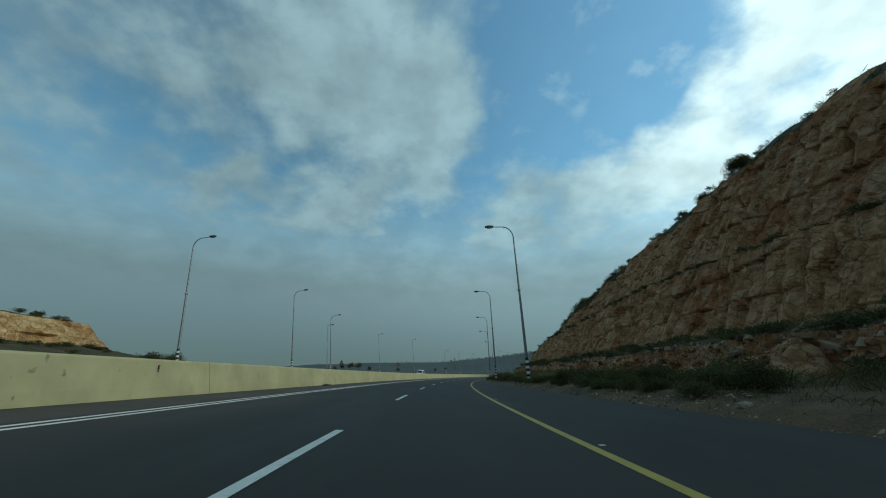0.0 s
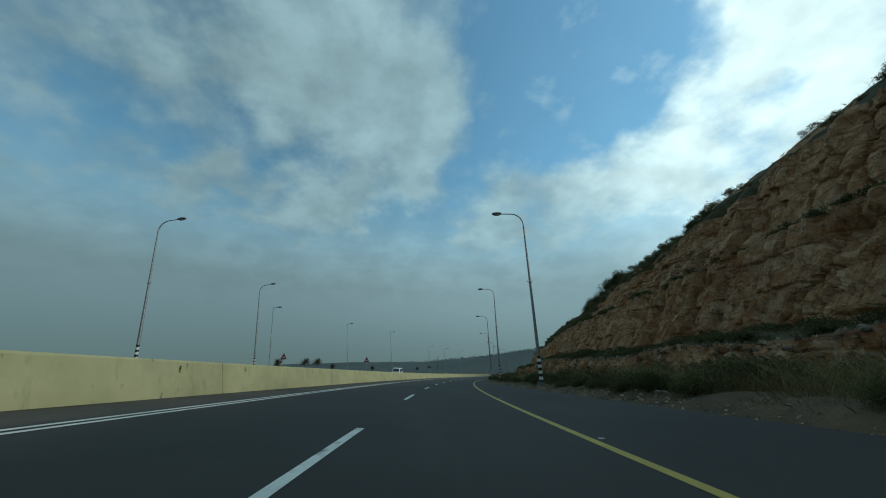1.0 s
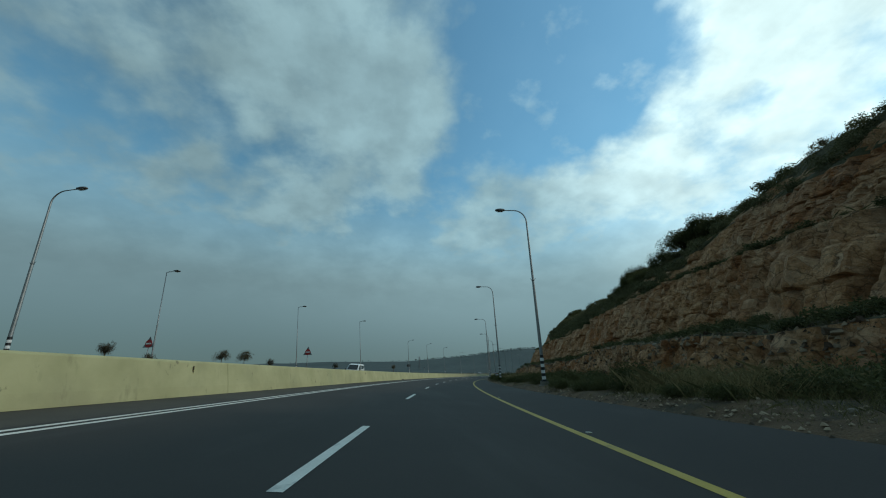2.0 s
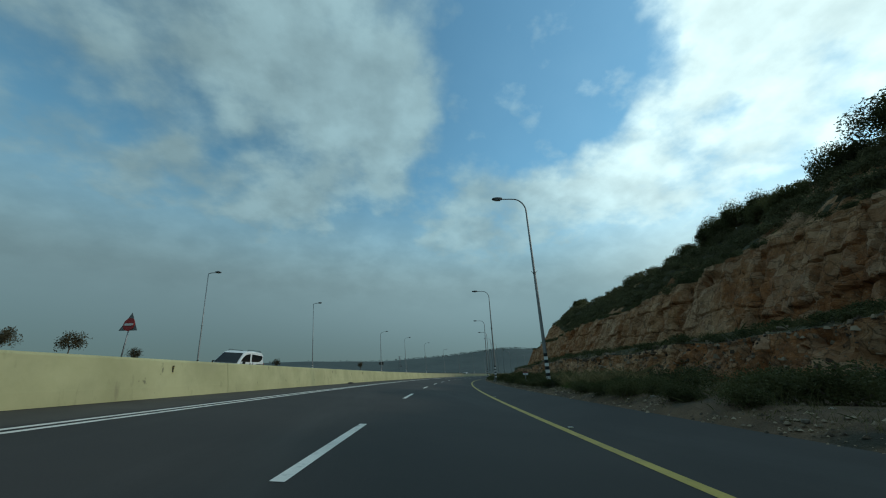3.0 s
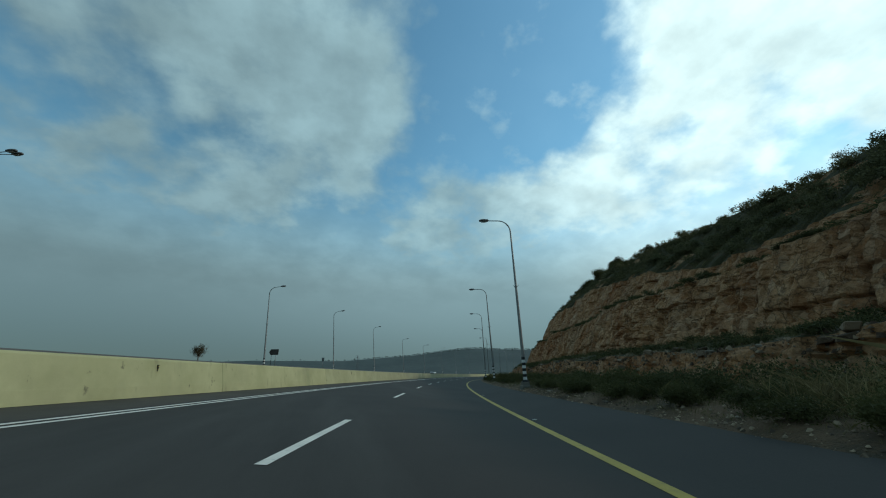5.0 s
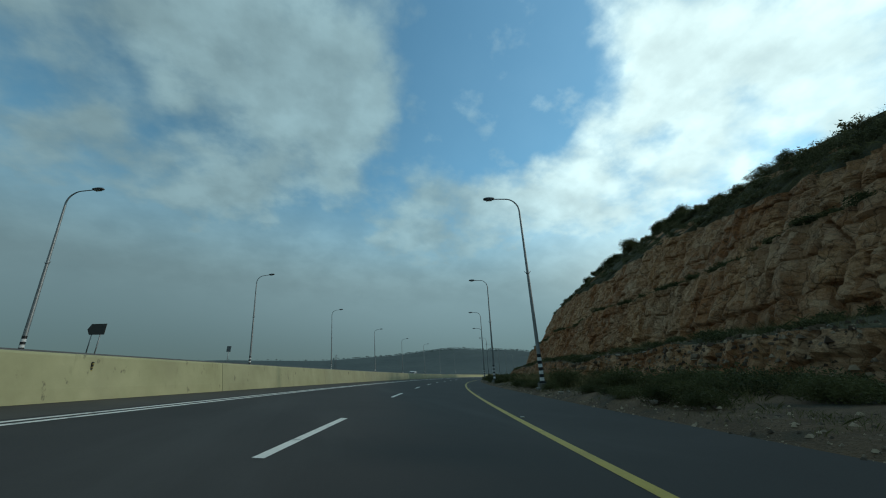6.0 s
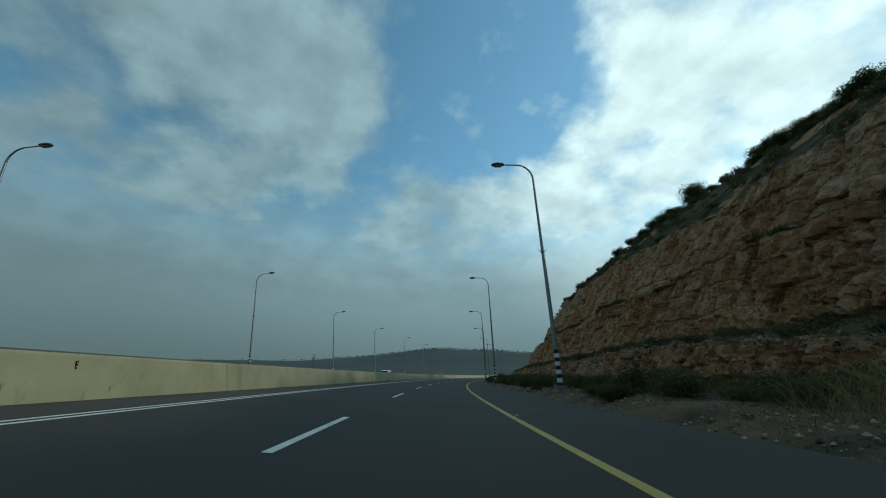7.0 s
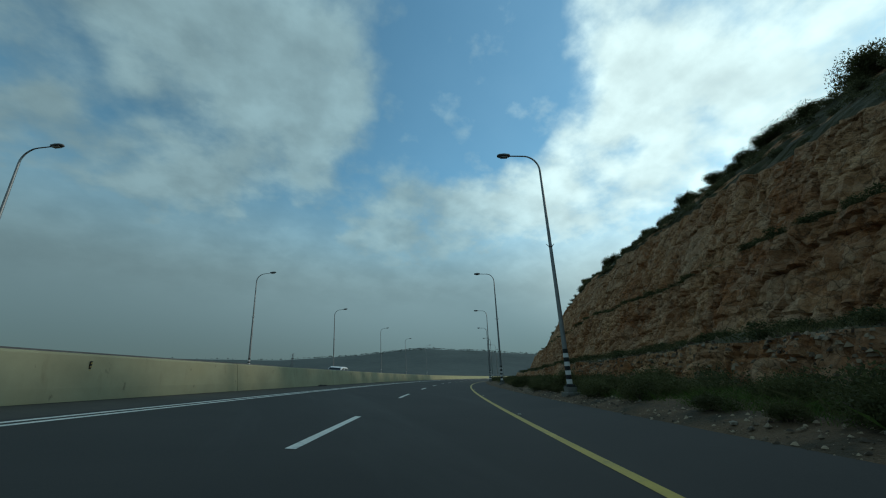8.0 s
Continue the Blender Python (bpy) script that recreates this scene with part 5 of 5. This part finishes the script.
def light_van(name, label, category, length, height, width, rails):
    """A small car or van, nose towards local -y, wheels on z = 0."""
    root = tagged(new(name), label, category)
    Lh, hw, k = length / 2, width / 2, height / 1.78
    # side outline of the body up to the waist, then the glasshouse
    low = [(-Lh, 0.35), (-Lh + 0.02, 0.62), (-Lh + 0.18, 0.84 * k), (-Lh + 0.95, 1.02 * k), (Lh - 0.04, 1.02 * k), (Lh, 0.7), (Lh - 0.02, 0.32)]
    cabin = [(-Lh + 0.92, 1.0 * k), (-Lh + 1.62, 1.64 * k), (-Lh + 1.95, 1.74 * k), (-Lh + 2.6, 1.78 * k), (Lh - 0.35, 1.74 * k), (Lh - 0.14, 1.62 * k), (Lh - 0.03, 1.0 * k)]
    bm = bmesh.new()
    panel(bm, low, -hw, width)
    bmesh.ops.bevel(bm, geom=list(bm.edges), offset=0.07, segments=3, affect="EDGES", profile=0.5)
    part("body", bm, CAR_WHITE, root)
    bm = bmesh.new()
    panel(bm, cabin, -hw + 0.05, width - 0.1)
    for v in bm.verts:
        v.co.x *= 1.0 - 0.16 * max(0.0, (v.co.z / k - 1.0) / 0.78)
    bmesh.ops.bevel(bm, geom=list(bm.edges), offset=0.06, segments=3, affect="EDGES", profile=0.5)
    part("cabin", bm, CAR_WHITE, root)
    lean = math.degrees(math.atan(0.16 * (hw - 0.05) / (0.78 * k)))
    for side in (-1, 1):
        xs = side * (hw - 0.05)
        for nm, pts in (("front_window", [(-Lh + 1.20, 1.16 * k), (-Lh + 1.42, 1.36 * k), (-Lh + 1.72, 1.52 * k), (-Lh + 2.0, 1.585 * k), (-Lh + 2.26, 1.60 * k), (-Lh + 2.22, 1.16 * k)]),
                        ("rear_window", [(-Lh + 2.44, 1.17 * k), (-Lh + 2.46, 1.60 * k), (Lh - 0.40, 1.555 * k), (Lh - 0.26, 1.50 * k), (Lh - 0.27, 1.38 * k), (Lh - 0.62, 1.20 * k)])):
            bm = bmesh.new()
            f = bm.faces.new([bm.verts.new((xs * (1.0 - 0.16 * (z / k - 1.0) / 0.78) + side * 0.004, y, z)) for y, z in pts])
            ex = bmesh.ops.extrude_face_region(bm, geom=[f])
            bmesh.ops.translate(bm, vec=(side * 0.012, 0, 0), verts=[v for v in ex["geom"] if isinstance(v, bmesh.types.BMVert)])
            bmesh.ops.recalc_face_normals(bm, faces=bm.faces)
            part(nm, bm, CAR_GLASS, root, "dark side window")
        for y in (-Lh + 2.15, -Lh + 2.42):
            bm = bmesh.new()
            box(bm, (0.04, 0.07, 0.16), (side * (hw + 0.012), y, 0.93 * k + 0.09), 0.012)
            part("door_handle", bm, BLACK_PAINT, root, "black door handle")
        bm = bmesh.new()
        box(bm, (0.02, 0.95, 0.035), (side * (hw - 0.04), Lh - 0.55, 1.06 * k), 0.005)
        part("slide_rail", bm, BLACK_PAINT, root, "black sliding-door rail")
        bm = bmesh.new()
        box(bm, (0.16, 0.09, 0.17), (side * (hw + 0.09), -Lh + 1.28, 1.08 * k), 0.03)
        part("mirror", bm, BLACK_PAINT, root, "black door mirror")
        bm = bmesh.new()
        box(bm, (0.36, 0.22, 0.16), (side * (hw - 0.27), -Lh + 0.13, 0.76 * k), 0.04)
        part("headlight", bm, HEADLIGHT, root, "clear headlight")
        bm = bmesh.new()
        box(bm, (0.10, 0.06, 0.45), (side * (hw - 0.10), Lh - 0.02, 0.92 * k), 0.02)
        part("tail_lamp", bm, TAIL_RED, root, "red tail lamp")
        if rails:
            bm = bmesh.new()
            tube(bm, [(side * (hw - 0.24), -Lh + 2.0, 1.74 * k), (side * (hw - 0.24), -Lh + 2.1, 1.83 * k), (side * (hw - 0.24), Lh - 0.5, 1.83 * k), (side * (hw - 0.24), Lh - 0.4, 1.72 * k)], 0.02, 6)
            part("roof_rail", bm, BLACK_PAINT, root, "black roof rail")
        for y in (-Lh + 0.72, Lh - 0.72):
            bm = bmesh.new()
            bmesh.ops.create_cone(bm, cap_ends=True, segments=24, radius1=0.31, radius2=0.31, depth=0.2, matrix=pose(side * (hw - 0.08), y, 0.31, 0, 90, 0))
            bmesh.ops.bevel(bm, geom=[e for e in bm.edges if len(e.link_faces) == 2 and e.calc_face_angle(0) > 1], offset=0.03, segments=2, affect="EDGES")
            wheel = part("wheel", bm, RUBBER, root, "black tyre")
            bm = bmesh.new()
            bmesh.ops.create_cone(bm, cap_ends=True, segments=20, radius1=0.19, radius2=0.17, depth=0.03, matrix=pose(side * (hw + 0.03), y, 0.31, 0, 90, 0))
            part("rim", bm, GALV, wheel, "grey steel rim")
    bm = bmesh.new()
    pts = [(-hw + 0.16, -Lh + 0.99, 1.06 * k), (hw - 0.16, -Lh + 0.99, 1.06 * k), (hw - 0.26, -Lh + 1.60, 1.60 * k), (-hw + 0.26, -Lh + 1.60, 1.60 * k)]
    f = bm.faces.new([bm.verts.new((x, y - 0.03, z + 0.02)) for x, y, z in pts])
    ex = bmesh.ops.extrude_face_region(bm, geom=[f])
    bmesh.ops.translate(bm, vec=(0, -0.012, 0.012), verts=[v for v in ex["geom"] if isinstance(v, bmesh.types.BMVert)])
    bmesh.ops.recalc_face_normals(bm, faces=bm.faces)
    part("windscreen", bm, CAR_GLASS, root, "dark windscreen")
    bm = bmesh.new()
    box(bm, (width - 0.2, 0.10, 0.2), (0, -Lh + 0.03, 0.45), 0.03)
    part("bumper", bm, BLACK_PAINT, root, "dark front bumper")
    return root


van = light_van("light_van", "small white van with roof rails on the far carriageway", "van", 4.05, 1.90, 1.70, True)
van.matrix_basis = stand(100.2, -13.1, surface_z(0, -13.1) - 0.0, 0, math.degrees(math.atan(CROSSFALL)))
hatch = light_van("hatchback_car", "white hatchback car on the far carriageway", "car", 3.9, 1.48, 1.68, False)
hatch.matrix_basis = stand(245.5, -11.9, surface_z(0, -11.9), 0, math.degrees(math.atan(CROSSFALL)))

spots = []
for _ in range(160):
    c, r = rng.randrange(10, BLUFF.shape[1] - 6), rng.choice((2, 3, 3, 18, 18, 19, 19))
    spots.append((Vector(BLUFF[r, c]) + Vector((rng.uniform(-0.5, 0.5), rng.uniform(-0.5, 0.5), 0)), rng.uniform(0.5, 1.0), rng.uniform(0.6, 0.9)))
scrub("bluff_scrub", spots, "grey-green scrub over the low bluff")


# ---- boulders and litter ----
def boulder(s_, l_, z_, size, label):
    g = random.Random(int(s_ * 10))
    bm = bmesh.new()
    bmesh.ops.create_icosphere(bm, subdivisions=3, radius=1.0)
    off = Vector((s_, l_, 3.0))
    for v in bm.verts:
        n = noise.noise(v.co * 1.1 + off) * 0.45 + noise.noise(v.co * 3.0 + off) * 0.14
        v.co *= 1.0 + n
        v.co.z = max(v.co.z, -0.55)
    me = bpy.data.meshes.new("boulder")
    bm.to_mesh(me)
    bm.free()
    me.materials.append(ROCK)
    ob = tagged(new("boulder", me), label, "boulder", "boulders")
    ob.matrix_basis = stand(s_, l_, z_ + 0.4 * size, g.uniform(0, 360)) @ Matrix.Diagonal((size, size * 0.85, size * 0.9, 1))


for s_, l_, z_, size in ((12.6, 12.3, 0.7, 0.85), (18.5, 12.2, 0.6, 0.6), (44.0, 12.0, 0.6, 0.55), (86.5, 12.0, 0.6, 0.5), (132.0, 12.1, 0.6, 0.6), (171.5, 11.9, 0.6, 0.5), (219.0, 12.0, 0.6, 0.75),
                         (226.0, 12.1, 0.6, 0.6)):
    boulder(s_, l_, z_, size, "weathered pale boulder at the foot of the cutting")

TRASH = surface("dark_rubbish", (0.012, 0.011, 0.010), (0.045, 0.04, 0.035), 0.9, 4, 20, 0.5, 0.03)
for s_ in (26.5, 109.3, 232.0):
    bm = bmesh.new()
    bmesh.ops.create_icosphere(bm, subdivisions=2, radius=1.0)
    for v in bm.verts:
        v.co *= 1.0 + 0.5 * noise.noise(v.co * 1.7 + Vector((s_, 0, 0)))
        v.co = Vector((v.co.x * 0.13, v.co.y * 0.85, max(v.co.z, -0.3) * (0.06 + 0.07 * abs(noise.noise(v.co * 4.0)))))
    me = bpy.data.meshes.new("rubbish_heap")
    bm.to_mesh(me)
    bm.free()
    me.materials.append(TRASH)
    ob = tagged(new("rubbish_heap", me), "small dark heap of rubbish against the barrier", "rubbish", "rubbish heaps")
    ob.matrix_basis = stand(s_, -8.2, surface_z(s_, -8.2) + 0.03)


# ---- lattice mast on the plain ----
def lattice_mast(x, y, z, height):
    root = tagged(new("lattice_mast"), "thin grey lattice mast standing on the far plain", "mast")
    for sx in (-1, 1):
        for sy in (-1, 1):
            bm = bmesh.new()
            tube(bm, [(sx * 2.2, sy * 2.2, 0), (sx * 0.5, sy * 0.5, height)], [0.22, 0.12], 5)
            part("leg", bm, LAMP_GREY, root)
    for k in range(7):
        f0, f1 = k / 7, (k + 1) / 7
        w0, w1 = 2.2 - 1.7 * f0, 2.2 - 1.7 * f1
        for sy in (-1, 1):
            bm = bmesh.new()
            tube(bm, [(-w0, sy * w0, height * f0), (w1, sy * w1, height * f1)], 0.12, 4)
            part("brace", bm, LAMP_GREY, root)
    for f in (0.72, 0.86, 0.98):
        bm = bmesh.new()
        tube(bm, [(-4.2, 0, height * f), (0, 0, height * f + 0.8), (4.2, 0, height * f)], 0.18, 5)
        part("crossarm", bm, LAMP_GREY, root)
    root.matrix_basis = pose(x, y, z, 0, 0, 20)


lattice_mast(52.0, 900.0, 10.0, 32.0)


# ---- broken rock along the cutting's ledge ----
def rock_mesh(seed):
    """A broken angular lump."""
    g = random.Random(seed)
    bm = bmesh.new()
    bmesh.ops.create_cube(bm, size=1.6)
    for v in bm.verts:
        v.co += Vector((g.uniform(-0.35, 0.35), g.uniform(-0.35, 0.35), g.uniform(-0.3, 0.3)))
        v.co.z *= 0.62
    bmesh.ops.bevel(bm, geom=list(bm.edges), offset=0.12, segments=1, affect="EDGES")
    bmesh.ops.triangulate(bm, faces=[f for f in bm.faces if len(f.verts) > 4])
    me = bpy.data.meshes.new("rock")
    bm.to_mesh(me)
    bm.free()
    me.materials.append(RUBBLE)
    return me


RUBBLE = surface("broken_limestone", (0.08, 0.05, 0.03), (0.27, 0.195, 0.13), 0.93, 2.5, 16, 0.8, 0.05, per_object=0.45)
ROCKS = [rock_mesh(60 + k) for k in range(8)]
for k in range(290):
    ob = new("rock", ROCKS[k % 8])
    ob.parent = cutting_ob
    r = 0.10 + 0.20 * rng.random() ** 2.2
    row = rng.choice((rng.uniform(9.2, 12.5), rng.uniform(3.0, 9.5)))
    p = on_cut(rng.uniform(6, 205), row)
    ob.matrix_basis = (Matrix.Translation(p + Vector((0, 0, 0.1 * r))) @ Matrix.Rotation(rng.uniform(0, 6.28), 4, "Z") @ Matrix.Rotation(rng.uniform(-0.5, 0.5), 4, "X")
                       @ Matrix.Diagonal((r, r * rng.uniform(0.7, 1.4), r * rng.uniform(0.7, 1.2), 1)))


def rubble():
    """Small broken stone all over the ledge."""
    g = np.random.default_rng(19)
    n = 9000
    s = g.uniform(0, 250, n)
    row = np.where(g.random(n) < 0.35, g.uniform(10.3, 12.6, n), g.uniform(2.0, 11.0, n))
    c = np.array([on_cut(a, q)[:] for a, q in zip(s, row)])
    r = 0.04 + 0.13 * g.random(n) ** 2.5
    base = np.array([(1, 0.2, -0.3), (0.1, 0.95, -0.2), (-1, 0.1, -0.3), (-0.1, -0.9, -0.2), (0.4, 0.25, 0.7), (-0.4, -0.2, 0.75)])
    a = g.uniform(0, 6.28, n)
    rot = np.stack([np.stack([np.cos(a), -np.sin(a), 0 * a], -1), np.stack([np.sin(a), np.cos(a), 0 * a], -1), np.stack([0 * a, 0 * a, 1 + 0 * a], -1)], 1)
    v = np.einsum("nij,kj->nki", rot, base) * r[:, None, None] * g.uniform(0.6, 1.4, (n, 6, 1)) + c[:, None]
    i = np.arange(n)[:, None] * 6
    f = np.concatenate([i + np.array(q)[None] for q in ((0, 1, 4), (1, 5, 4), (1, 2, 5), (2, 3, 5), (3, 4, 5), (3, 0, 4))])
    return tagged(mesh_object("rubble", v.reshape(-1, 3), f, LOOSE), "loose broken limestone over the cutting's ledge", "rubble", kind="stuff")


LOOSE = surface("loose_limestone", (0.06, 0.035, 0.02), (0.30, 0.215, 0.14), 0.93, 2.5, 16, 0, per_island=0.7)
rubble()
